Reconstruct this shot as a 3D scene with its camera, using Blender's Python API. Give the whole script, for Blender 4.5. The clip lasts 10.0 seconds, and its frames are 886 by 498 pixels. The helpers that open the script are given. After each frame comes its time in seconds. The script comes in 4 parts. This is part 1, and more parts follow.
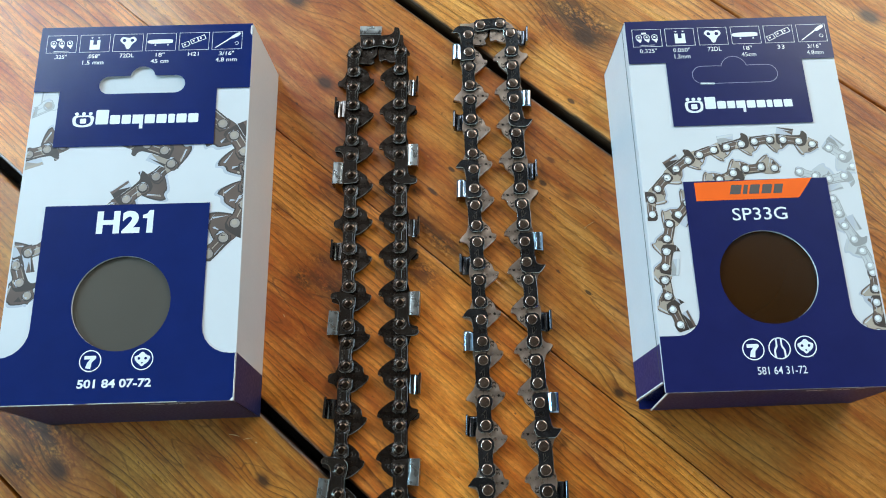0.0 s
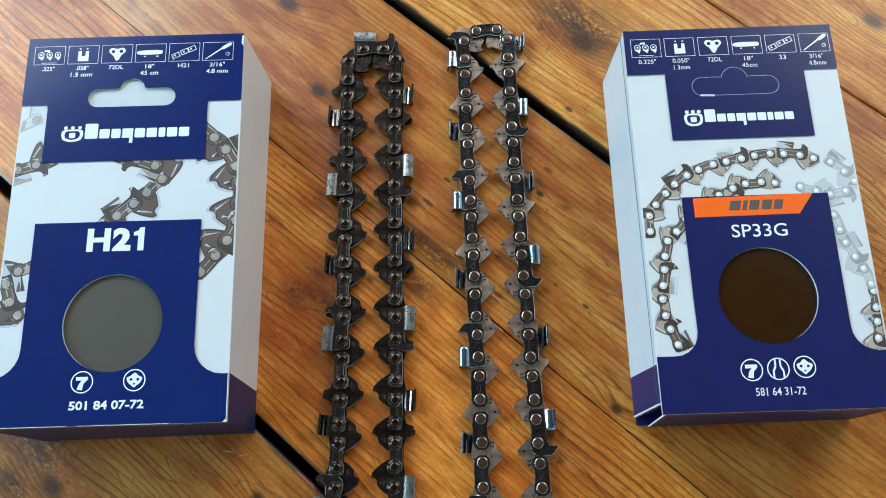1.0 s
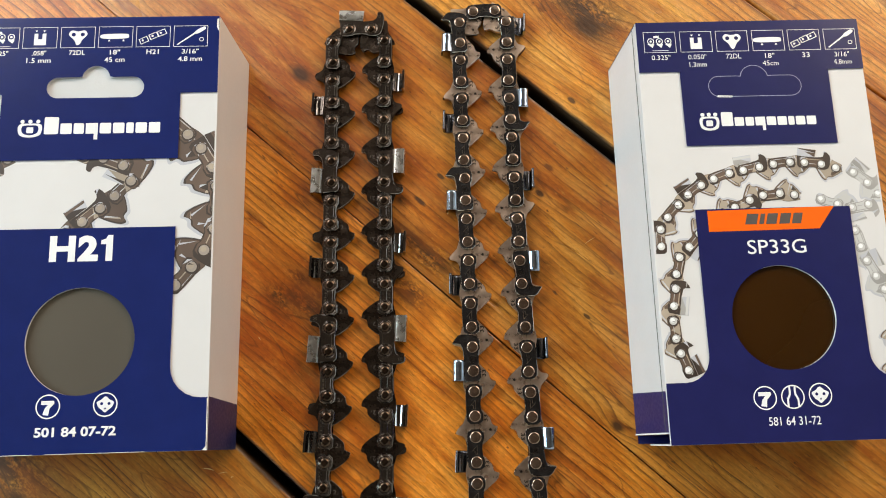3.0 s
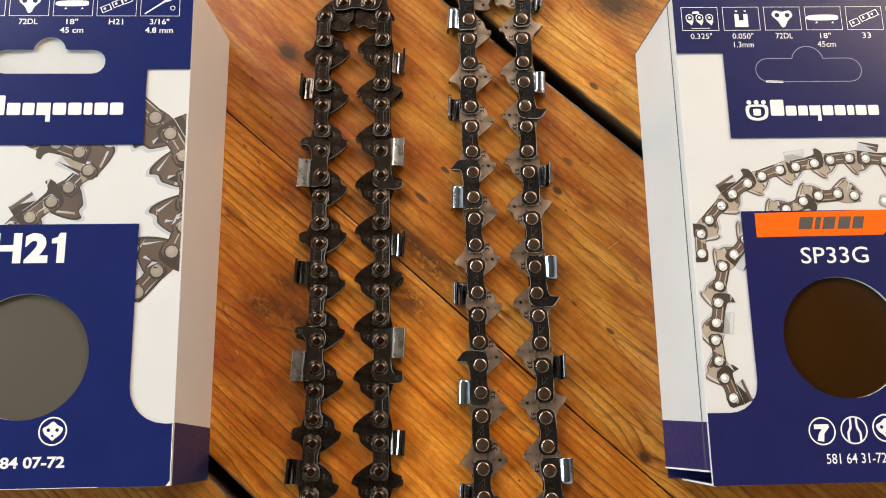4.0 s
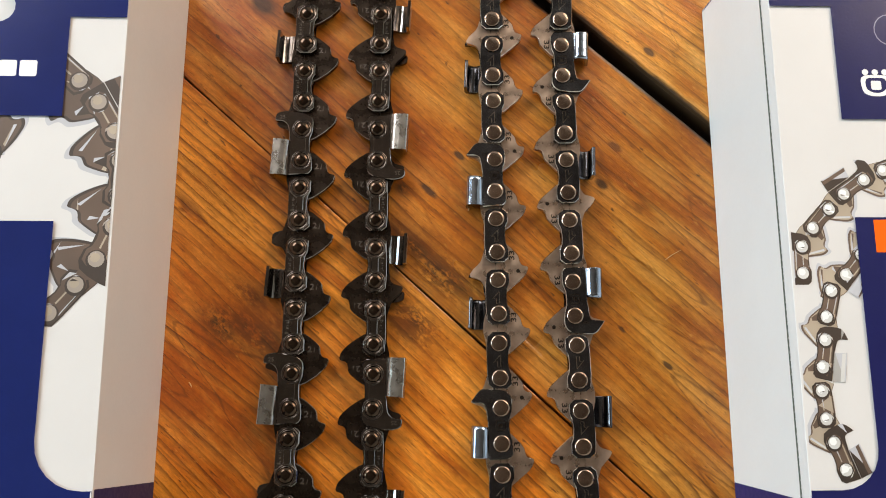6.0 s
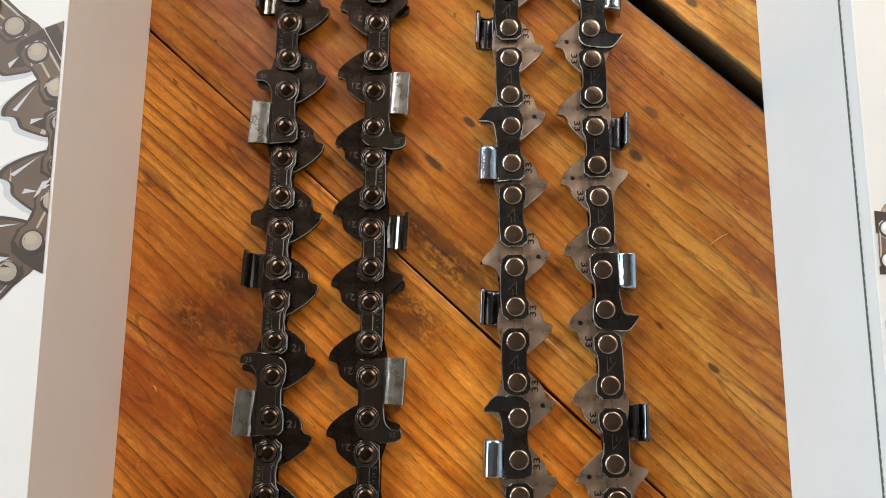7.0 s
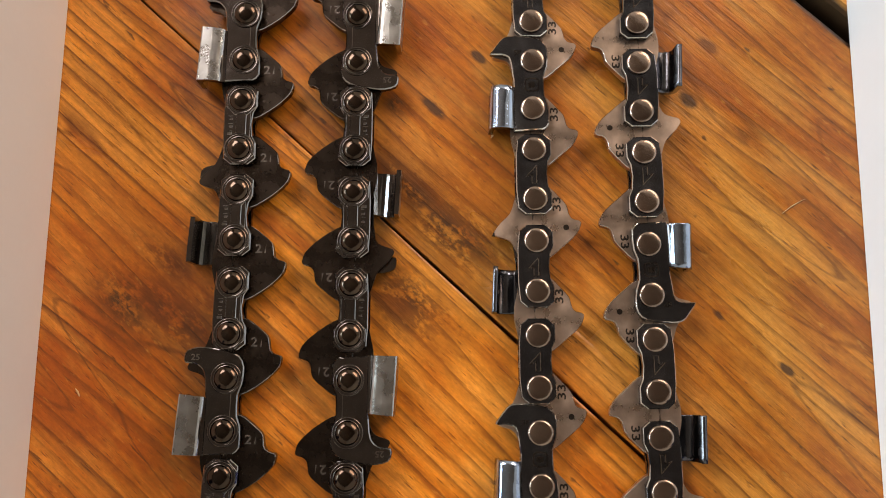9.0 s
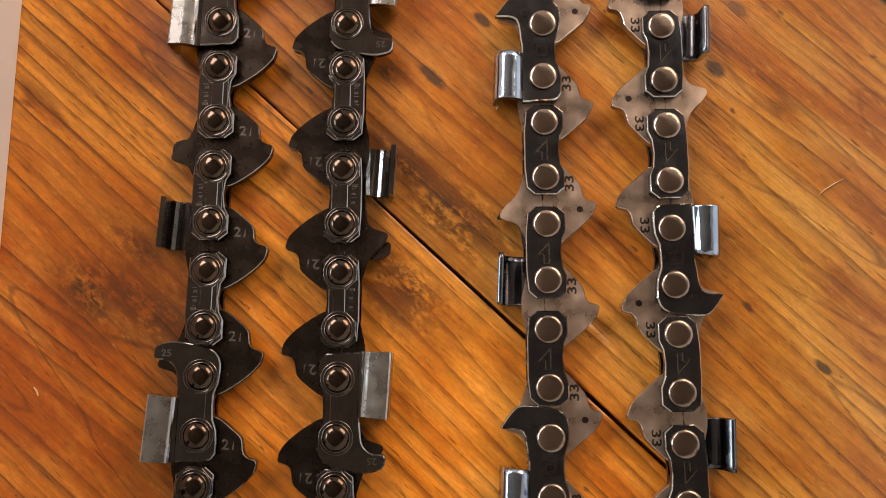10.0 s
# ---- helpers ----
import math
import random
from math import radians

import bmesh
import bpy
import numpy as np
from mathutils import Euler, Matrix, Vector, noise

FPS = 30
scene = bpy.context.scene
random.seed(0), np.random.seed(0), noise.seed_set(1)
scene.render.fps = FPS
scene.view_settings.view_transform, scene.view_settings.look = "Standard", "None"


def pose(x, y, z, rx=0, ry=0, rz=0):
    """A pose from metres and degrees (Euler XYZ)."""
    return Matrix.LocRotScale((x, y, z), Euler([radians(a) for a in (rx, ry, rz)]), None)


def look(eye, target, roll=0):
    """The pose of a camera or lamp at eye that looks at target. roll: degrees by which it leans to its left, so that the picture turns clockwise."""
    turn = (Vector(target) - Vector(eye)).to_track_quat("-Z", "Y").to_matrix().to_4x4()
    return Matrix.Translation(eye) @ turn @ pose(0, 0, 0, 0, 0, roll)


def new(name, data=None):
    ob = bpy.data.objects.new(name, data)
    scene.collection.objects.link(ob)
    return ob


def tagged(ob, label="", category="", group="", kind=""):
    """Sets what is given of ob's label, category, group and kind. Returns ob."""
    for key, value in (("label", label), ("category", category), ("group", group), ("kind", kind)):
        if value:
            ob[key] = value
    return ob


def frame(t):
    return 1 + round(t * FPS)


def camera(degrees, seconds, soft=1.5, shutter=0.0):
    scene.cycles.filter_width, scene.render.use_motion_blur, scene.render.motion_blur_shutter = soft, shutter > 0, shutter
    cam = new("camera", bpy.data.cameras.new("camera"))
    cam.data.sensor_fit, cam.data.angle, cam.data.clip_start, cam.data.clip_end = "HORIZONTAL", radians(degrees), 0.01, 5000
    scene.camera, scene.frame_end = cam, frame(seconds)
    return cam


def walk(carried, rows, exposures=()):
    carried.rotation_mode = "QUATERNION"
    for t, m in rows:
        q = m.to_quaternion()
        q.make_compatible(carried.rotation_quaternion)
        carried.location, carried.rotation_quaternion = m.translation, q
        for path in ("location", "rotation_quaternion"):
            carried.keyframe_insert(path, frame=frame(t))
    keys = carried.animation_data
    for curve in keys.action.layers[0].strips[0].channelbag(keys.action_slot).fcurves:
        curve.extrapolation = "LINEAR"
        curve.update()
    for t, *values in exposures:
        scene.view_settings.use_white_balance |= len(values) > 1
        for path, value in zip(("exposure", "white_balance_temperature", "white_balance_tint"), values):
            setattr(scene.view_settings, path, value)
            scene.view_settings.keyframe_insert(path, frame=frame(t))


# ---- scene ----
cam = camera(54.27, 10.0, soft=1.0)
PATH = [
    (0, (0.01769, -0.00764, 0.34292), (0.00241, 0.09007, 0.05970), -11.10),
    (0.5, (0.01969, -0.00488, 0.34272), (0.00738, 0.09257, 0.05926), -10.21),
    (1, (0.02089, 0.00848, 0.34338), (0.00445, 0.09808, 0.05754), -12.70),
    (1.5, (0.02051, 0.02093, 0.34315), (0.00598, 0.09893, 0.05383), -12.41),
    (2, (0.02073, 0.02994, 0.33956), (0.00624, 0.09861, 0.04788), -13.58),
    (2.5, (0.01727, 0.03508, 0.33446), (0.00445, 0.10253, 0.04242), -12.51),
    (2.7, (0.01545, 0.03837, 0.33438), (0.00545, 0.10445, 0.04192), -10.65),
    (3.8, (0.00603, 0.05279, 0.29637), (0.00070, 0.11812, 0.00362), -6.01),
    (4, (0.00706, 0.05431, 0.29037), (0.00252, 0.11913, -0.00251), -5.33),
    (4.5, (0.00807, 0.06084, 0.27664), (-0.00669, 0.12579, -0.01587), -13.33),
    (5, (0.00657, 0.06556, 0.26394), (-0.00233, 0.12928, -0.02908), -8.69),
    (5.5, (0.00657, 0.07132, 0.24807), (-0.00059, 0.13124, -0.04580), -7.42),
    (5.7, (0.00570, 0.07238, 0.24083), (-0.00058, 0.13200, -0.05311), -6.53),
    (6.8, (0.00122, 0.07925, 0.20140), (-0.00440, 0.13617, -0.09310), -5.85),
    (7, (0.00245, 0.07989, 0.19629), (-0.00483, 0.13470, -0.09857), -7.76),
    (7.5, (0.00278, 0.08337, 0.18298), (-0.00379, 0.13416, -0.11262), -7.68),
    (8, (0.00042, 0.08496, 0.17214), (-0.00586, 0.13479, -0.12363), -7.33),
    (8.5, (-0.00003, 0.08593, 0.16296), (-0.00495, 0.13429, -0.13308), -5.76),
    (9, (-0.00066, 0.08624, 0.15490), (-0.00453, 0.13261, -0.14147), -4.73),
    (9.5, (-0.00189, 0.08741, 0.14672), (-0.00452, 0.13117, -0.15006), -3.33),
    (10, (-0.00141, 0.08860, 0.13955), (-0.00395, 0.12958, -0.15763), -3.38),
]
walk(cam, [(t, look(eye, target, roll)) for t, eye, target, roll in PATH],
     exposures=[(0.0, -0.55, 6050, 0), (1.5, -0.55, 6050, 0), (2.0, -0.53, 6050, 0), (2.5, -0.50, 7600, 9), (4.5, -0.42, 8900, 18), (7.0, -0.40, 8200, 16), (8.2, -0.37, 8400, 19), (10.0, -0.26, 9100, 26)])

# ---- world, sun and windows ----
ROOM = pose(0, 0, 0, 0, 0, -42.5)  # the boards and the room share this turn
MM = 0.001

world = bpy.data.worlds.new("world")
scene.world = world
world.use_nodes = True
wn = world.node_tree.nodes
sky = wn.new("ShaderNodeTexSky")
sky.sky_type = "NISHITA"
sky.sun_disc = False
sky.sun_elevation, sky.sun_rotation = radians(38), radians(-48)
world.node_tree.links.new(sky.outputs[0], wn["Background"].inputs[0])
wn["Background"].inputs[1].default_value = 0.08


def window_light(name, m, w, h, power, colour):
    lamp = bpy.data.lights.new(name, "AREA")
    lamp.shape, lamp.size, lamp.size_y, lamp.energy, lamp.color = "RECTANGLE", w, h, power, colour
    ob = new(name, lamp)
    ob.matrix_world = m
    return ob


window_light("window_light_west", ROOM @ look((-2.17, 0.30, 1.90), (0, 0.20, 0.80)), 1.25, 1.15, 72, (0.74, 0.86, 1.0))
window_light("window_light_side", ROOM @ look((-2.17, -1.50, 1.40), (0, -0.60, 0.60)), 1.25, 1.25, 134, (0.47, 0.77, 1.0))
window_light("window_light_north", ROOM @ look((-0.1, 1.47, 0.95), (-0.1, 0, 0.6)), 1.0, 0.9, 27, (1.0, 0.93, 0.85))


# ---- materials ----
def material(name):
    m = bpy.data.materials.new(name)
    m.use_nodes = True
    return m, m.node_tree, m.node_tree.nodes["Principled BSDF"]


def put(tree, kind, **values):
    n = tree.nodes.new("ShaderNode" + kind)
    for key, v in values.items():
        if key in ("operation", "blend_type", "data_type", "noise_dimensions", "wave_type", "feature"):
            setattr(n, key, v)
        else:
            n.inputs[key].default_value = v
    return n


def calc(tree, op, a, b=None):
    n = tree.nodes.new("ShaderNodeMath")
    n.operation = op
    for i, v in enumerate((a, b)):
        if v is None:
            continue
        if isinstance(v, (int, float)):
            n.inputs[i].default_value = v
        else:
            tree.links.new(v, n.inputs[i])
    return n.outputs[0]


def ramp(tree, fac, *stops):
    n = tree.nodes.new("ShaderNodeValToRGB")
    el = n.color_ramp.elements
    while len(el) < len(stops):
        el.new(0.5)
    for e, (at, c) in zip(el, stops):
        e.position, e.color = at, (*c, 1) if len(c) == 3 else c
    tree.links.new(fac, n.inputs[0])
    return n.outputs[0]


def mixed(tree, fac, a, b, how="MIX"):
    n = tree.nodes.new("ShaderNodeMix")
    n.data_type, n.blend_type = "RGBA", how
    for v, i in ((fac, 0), (a, 6), (b, 7)):
        if isinstance(v, (int, float)):
            n.inputs[i].default_value = v
        elif isinstance(v, tuple):
            n.inputs[i].default_value = (*v, 1)
        else:
            tree.links.new(v, n.inputs[i])
    return n.outputs[2]


def bumped(tree, shader, height, strength, distance):
    b = tree.nodes.new("ShaderNodeBump")
    b.inputs["Strength"].default_value, b.inputs["Distance"].default_value = strength, distance
    tree.links.new(height, b.inputs["Height"])
    tree.links.new(b.outputs[0], shader.inputs["Normal"])


def stretched(tree, sx, sy, sz, scale, detail=4.0, rough=0.55, add=None, source=None):
    """Noise over object coordinates stretched by the factors."""
    if source is None:
        source = tree.nodes.new("ShaderNodeTexCoord").outputs["Object"]
    mp = tree.nodes.new("ShaderNodeMapping")
    mp.inputs["Scale"].default_value = (sx, sy, sz)
    tree.links.new(source, mp.inputs[0])
    if add is not None:
        tree.links.new(add, mp.inputs["Location"])
    n = put(tree, "TexNoise", Scale=scale, Detail=detail, Roughness=rough)
    tree.links.new(mp.outputs[0], n.inputs["Vector"])
    return n.outputs[0]


def wood_material():
    """Old varnished pine: growth lines that swell round knots, fibres, pores and dark stains."""
    m, t, s = material("varnished_pine")
    co = t.nodes.new("ShaderNodeTexCoord").outputs["Object"]
    sep = t.nodes.new("ShaderNodeSeparateXYZ")
    t.links.new(co, sep.inputs[0])
    u, v = sep.outputs[0], sep.outputs[1]
    info = t.nodes.new("ShaderNodeObjectInfo").outputs["Random"]
    field = v
    dark = None
    for ku, kv, r, lift in ((-0.0927, 0.1987, 0.014, 0.020), (-0.211, 0.131, 0.012, 0.016), (-0.0005, 0.2856, 0.010, 0.012),
                            (-0.169, 0.107, 0.009, 0.007), (-0.133, -0.087, 0.010, 0.014), (0.017, 0.080, 0.005, 0.006),
                            (-0.067, -0.036, 0.006, 0.007), (0.06, 0.215, 0.008, 0.01)):
        du = calc(t, "MULTIPLY", calc(t, "SUBTRACT", u, ku), 0.6)
        dv = calc(t, "SUBTRACT", v, kv)
        d2 = calc(t, "ADD", calc(t, "MULTIPLY", du, du), calc(t, "MULTIPLY", dv, dv))
        g = calc(t, "EXPONENT", calc(t, "MULTIPLY", d2, -1 / r**2))
        field = calc(t, "ADD", field, calc(t, "MULTIPLY", g, lift * 0.6))
        core = calc(t, "EXPONENT", calc(t, "MULTIPLY", d2, -1 / (0.36 * r) ** 2))
        dark = core if dark is None else calc(t, "MAXIMUM", dark, core)
    sway = stretched(t, 3.0, 16.0, 1.0, 1.0, 2.0, 0.5, source=co)
    field = calc(t, "ADD", field, calc(t, "MULTIPLY", calc(t, "SUBTRACT", sway, 0.5), 0.03))
    field = calc(t, "ADD", field, calc(t, "MULTIPLY", info, 3.7))
    # late wood: a soft rise and a sharp dark edge in every growth ring, of uneven spacing and strength
    drift = stretched(t, 14.0, 60.0, 1.0, 1.0, 2.0, 0.5, source=co)
    phase = calc(t, "ADD", calc(t, "MULTIPLY", field, 360.0), calc(t, "MULTIPLY", drift, 1.6))
    saw = calc(t, "FRACT", phase)
    which = put(t, "TexNoise", noise_dimensions="1D", Scale=1.7, Detail=1.0)
    t.links.new(calc(t, "FLOOR", phase), which.inputs["W"])
    fibre = stretched(t, 110.0, 1900.0, 1.0, 1.0, 3.0, 0.6, source=co)
    pores = stretched(t, 180.0, 2000.0, 1.0, 1.0, 3.0, 0.6, source=co)
    broad = stretched(t, 7.0, 26.0, 1.0, 1.0, 3.0, 0.5, source=co)
    spots = stretched(t, 90.0, 190.0, 1.0, 1.0, 4.0, 0.65, source=co)
    streak = stretched(t, 16.0, 420.0, 1.0, 1.0, 3.0, 0.6, source=co)
    late = ramp(t, calc(t, "ADD", saw, calc(t, "MULTIPLY", calc(t, "SUBTRACT", fibre, 0.5), 0.22)), (0.50, (0, 0, 0)), (0.80, (0.55,) * 3), (0.91, (1, 1, 1)), (0.985, (0.0,) * 3))
    calm = stretched(t, 5.0, 14.0, 1.0, 1.0, 2.0, 0.5, source=co)
    depth = calc(t, "MULTIPLY", ramp(t, which.outputs[0], (0.36, (0.25,) * 3), (0.58, (1.0,) * 3)), ramp(t, calm, (0.36, (0.55,) * 3), (0.56, (1.0,) * 3)))
    early = ramp(t, broad, (0.36, (0.80, 0.335, 0.055)), (0.50, (0.66, 0.205, 0.020)), (0.64, (0.45, 0.100, 0.008)))
    early = mixed(t, ramp(t, which.outputs[0], (0.40, (0.45,) * 3), (0.56, (0, 0, 0))), early, (0.46, 0.118, 0.010))
    cloud = stretched(t, 34.0, 150.0, 1.0, 1.0, 4.0, 0.6, source=co)
    early = mixed(t, ramp(t, cloud, (0.47, (0, 0, 0)), (0.64, (0.6,) * 3)), early, (0.86, 0.37, 0.072))
    early = mixed(t, ramp(t, cloud, (0.34, (0.75,) * 3), (0.46, (0, 0, 0))), early, (0.38, 0.080, 0.007))
    col = mixed(t, calc(t, "MULTIPLY", calc(t, "MULTIPLY", late, depth), 0.96), early, (0.105, 0.024, 0.004))
    red_board = ramp(t, calc(t, "ADD", calc(t, "MULTIPLY", v, 100.0), -7.12), (0.0, (0.5,) * 3), (1.0, (0, 0, 0)))
    col = mixed(t, red_board, col, mixed(t, 1.0, col, (0.96, 0.80, 0.64), "MULTIPLY"))
    near_board = ramp(t, calc(t, "ADD", calc(t, "MULTIPLY", v, -100.0), -1.2), (0.0, (0, 0, 0)), (0.8, (1, 1, 1)))
    col = mixed(t, near_board, col, mixed(t, 1.0, col, (0.74, 0.86, 1.0), "MULTIPLY"))
    upper_board = ramp(t, calc(t, "ADD", calc(t, "MULTIPLY", v, 100.0), -7.12), (0.0, (0, 0, 0)), (1.0, (1, 1, 1)))
    col = mixed(t, upper_board, col, mixed(t, 1.0, col, (0.85, 0.82, 0.88), "MULTIPLY"))
    # window glare painted in: the farthest board is tinted lighter and bluer
    far_glare = ramp(t, calc(t, "ADD", calc(t, "MULTIPLY", v, 100.0), -15.7), (0.0, (0, 0, 0)), (1.0, (1, 1, 1)))
    col = mixed(t, far_glare, col, mixed(t, 1.0, col, (1.18, 1.36, 1.65), "MULTIPLY"))
    col = mixed(t, ramp(t, streak, (0.52, (0, 0, 0)), (0.72, (0.42,) * 3)), col, (0.17, 0.045, 0.006))
    col = mixed(t, ramp(t, fibre, (0.36, (0.22,) * 3), (0.5, (0, 0, 0))), col, (0.22, 0.07, 0.010))
    col = mixed(t, ramp(t, pores, (0.30, (0.8, 0.8, 0.8)), (0.40, (0, 0, 0))), col, (0.09, 0.026, 0.005))

    def blot(marks):
        total = None
        for ku, kv, ru, rv in marks:
            du = calc(t, "DIVIDE", calc(t, "SUBTRACT", u, ku), ru)
            dv = calc(t, "DIVIDE", calc(t, "SUBTRACT", v, kv), rv)
            g = calc(t, "EXPONENT", calc(t, "MULTIPLY", calc(t, "ADD", calc(t, "MULTIPLY", du, du), calc(t, "MULTIPLY", dv, dv)), -1.0))
            total = g if total is None else calc(t, "MAXIMUM", total, g)
        return total

    # thin dark resin lines that wander with the growth rings
    wander = stretched(t, 5.0, 30.0, 1.0, 1.0, 3.0, 0.45, source=co)
    line = calc(t, "ABSOLUTE", calc(t, "SUBTRACT", calc(t, "FRACT", calc(t, "MULTIPLY", wander, 11.0)), 0.5))
    line = ramp(t, calc(t, "ADD", line, calc(t, "MULTIPLY", calc(t, "SUBTRACT", fibre, 0.5), 0.04)), (0.010, (0.5,) * 3), (0.035, (0, 0, 0)))
    col = mixed(t, calc(t, "MULTIPLY", line, ramp(t, calm, (0.42, (0, 0, 0)), (0.55, (1, 1, 1)))), col, (0.085, 0.020, 0.004))
    # grime that has settled in the pores of a few patches, and single dark marks
    patch = blot(((-0.1045, 0.0385, 0.011, 0.006), (-0.1115, 0.0445, 0.008, 0.003), (-0.102, 0.0935, 0.003, 0.002), (-0.089, 0.084, 0.012, 0.004), (-0.075, 0.068, 0.010, 0.006), (-0.1458, -0.097, 0.012, 0.006), (-0.112, 0.0335, 0.007, 0.004), (-0.078, 0.083, 0.012, 0.006), (-0.15, -0.08, 0.03, 0.014), (-0.10, 0.205, 0.03, 0.012), (-0.085, 0.0705, 0.007, 0.004)))
    grit = stretched(t, 520.0, 780.0, 1.0, 1.0, 3.0, 0.65, source=co)
    speck = calc(t, "MAXIMUM", ramp(t, spots, (0.42, (0, 0, 0)), (0.54, (1, 1, 1))), ramp(t, grit, (0.40, (0.25,) * 3), (0.56, (1, 1, 1))))
    col = mixed(t, calc(t, "MULTIPLY", calc(t, "MULTIPLY", patch, speck), 0.95), col, (0.030, 0.012, 0.006))
    marks = blot(((-0.0964, 0.111, 0.0018, 0.0008), (-0.0322, 0.1041, 0.0016, 0.0007), (-0.0174, 0.1048, 0.0018, 0.0008), (-0.0769, 0.1694, 0.002, 0.001),
                  (-0.062, 0.131, 0.002, 0.0012), (-0.066, 0.1416, 0.0025, 0.0011), (-0.096, 0.098, 0.003, 0.001)))
    ragged = calc(t, "MULTIPLY", marks, ramp(t, spots, (0.33, (0.3,) * 3), (0.55, (1, 1, 1))))
    col = mixed(t, ramp(t, ragged, (0.22, (0, 0, 0)), (0.55, (0.85,) * 3)), col, (0.045, 0.02, 0.012))
    dots = stretched(t, 260.0, 640.0, 1.0, 1.0, 2.0, 0.5, source=co)
    col = mixed(t, ramp(t, dots, (0.70, (0, 0, 0)), (0.76, (0.8, 0.8, 0.8))), col, (0.07, 0.024, 0.008))
    blush = stretched(t, 20.0, 40.0, 1.0, 1.0, 3.0, 0.6, source=co)
    col = mixed(t, ramp(t, blush, (0.52, (0, 0, 0)), (0.70, (0.5,) * 3)), col, (0.36, 0.080, 0.007))
    flecks = stretched(t, 260.0, 900.0, 1.0, 1.0, 3.0, 0.7, source=co)
    col = mixed(t, ramp(t, flecks, (0.60, (0, 0, 0)), (0.76, (0.4,) * 3)), col, (0.78, 0.37, 0.09))
    col = mixed(t, ramp(t, dark, (0.15, (0, 0, 0)), (0.8, (0.92, 0.92, 0.92))), col, (0.045, 0.016, 0.006))
    # black dirt along the lips of the open joints
    for kv in (-0.016, 0.162):
        away = calc(t, "ABSOLUTE", calc(t, "SUBTRACT", v, kv))
        lip = calc(t, "ADD", away, calc(t, "MULTIPLY", calc(t, "SUBTRACT", spots, 0.5), 0.0022))
        col = mixed(t, ramp(t, calc(t, "MULTIPLY", lip, 100.0), (0.25, (0.93,) * 3), (0.36, (0, 0, 0))), col, (0.022, 0.017, 0.014))
    mottle = stretched(t, 420.0, 900.0, 1.0, 1.0, 6.0, 0.75, source=co)
    tone = calc(t, "ADD", calc(t, "MULTIPLY", info, 0.18), 0.92)
    tone = calc(t, "MULTIPLY", tone, calc(t, "ADD", 0.45, calc(t, "MULTIPLY", mottle, 1.1)))
    hsv = put(t, "HueSaturation")
    t.links.new(tone, hsv.inputs["Value"])
    t.links.new(col, hsv.inputs["Color"])
    t.links.new(hsv.outputs[0], s.inputs["Base Color"])
    t.links.new(ramp(t, broad, (0.3, (0.24,) * 3), (0.7, (0.38,) * 3)), s.inputs["Roughness"])
    height = calc(t, "SUBTRACT", calc(t, "MULTIPLY", pores, 0.5), calc(t, "MULTIPLY", late, 0.12))
    dents = stretched(t, 55.0, 150.0, 1.0, 1.0, 3.0, 0.55, source=co)
    height = calc(t, "ADD", height, calc(t, "MULTIPLY", dents, 1.1))
    bumped(t, s, height, 0.42, 0.0004)
    s.inputs["Specular IOR Level"].default_value = 0.52
    return m


def plain(name, colour, rough=0.5, metal=0.0, grain=0.0, size=400.0, coat=0.0, vary=0.06, gloss=0.5):
    """A surface of one colour with slight unevenness of tone and gloss and a fine relief."""
    m, t, s = material(name)
    n = stretched(t, 1, 1, 1, size, 4.0)
    broad = stretched(t, 1, 1, 1, size * 0.06, 3.0)
    low = tuple(c * (1 - vary) for c in colour)
    high = tuple(min(1, c * (1 + vary)) for c in colour)
    t.links.new(ramp(t, broad, (0.3, low), (0.7, high)), s.inputs["Base Color"])
    t.links.new(ramp(t, n, (0.3, (rough * 0.85,) * 3), (0.7, (min(1, rough * 1.2),) * 3)), s.inputs["Roughness"])
    s.inputs["Metallic"].default_value = metal
    s.inputs["Coat Weight"].default_value = coat
    s.inputs["Coat Roughness"].default_value = 0.2
    s.inputs["Specular IOR Level"].default_value = gloss
    if grain:
        bumped(t, s, n, grain, 0.0002)
    return m


def steel(name, colour, rough, wear):
    """Oiled steel: cloudy smears, faint rubbed spots and a slightly uneven surface."""
    m, t, s = material(name)
    smear = stretched(t, 1, 1, 1, 260.0, 4.0)
    fine = stretched(t, 1, 1, 1, 2600.0, 3.0)
    wavy = stretched(t, 1, 1, 1, 170.0, 2.0)
    info = t.nodes.new("ShaderNodeObjectInfo").outputs["Random"]
    base = ramp(t, smear, (0.3, tuple(c * 0.66 for c in colour)), (0.72, colour))
    base = mixed(t, ramp(t, fine, (0.58, (0, 0, 0)), (0.85, (0.5,) * 3)), base, wear)
    hsv = put(t, "HueSaturation")
    t.links.new(calc(t, "ADD", calc(t, "MULTIPLY", info, 0.4), 0.8), hsv.inputs["Value"])
    t.links.new(base, hsv.inputs["Color"])
    t.links.new(hsv.outputs[0], s.inputs["Base Color"])
    s.inputs["Metallic"].default_value = 1.0
    t.links.new(ramp(t, smear, (0.3, (rough * 0.75,) * 3), (0.7, (rough * 1.3,) * 3)), s.inputs["Roughness"])
    bumped(t, s, calc(t, "ADD", wavy, calc(t, "MULTIPLY", fine, 0.05)), 0.30, 0.0006)
    return m


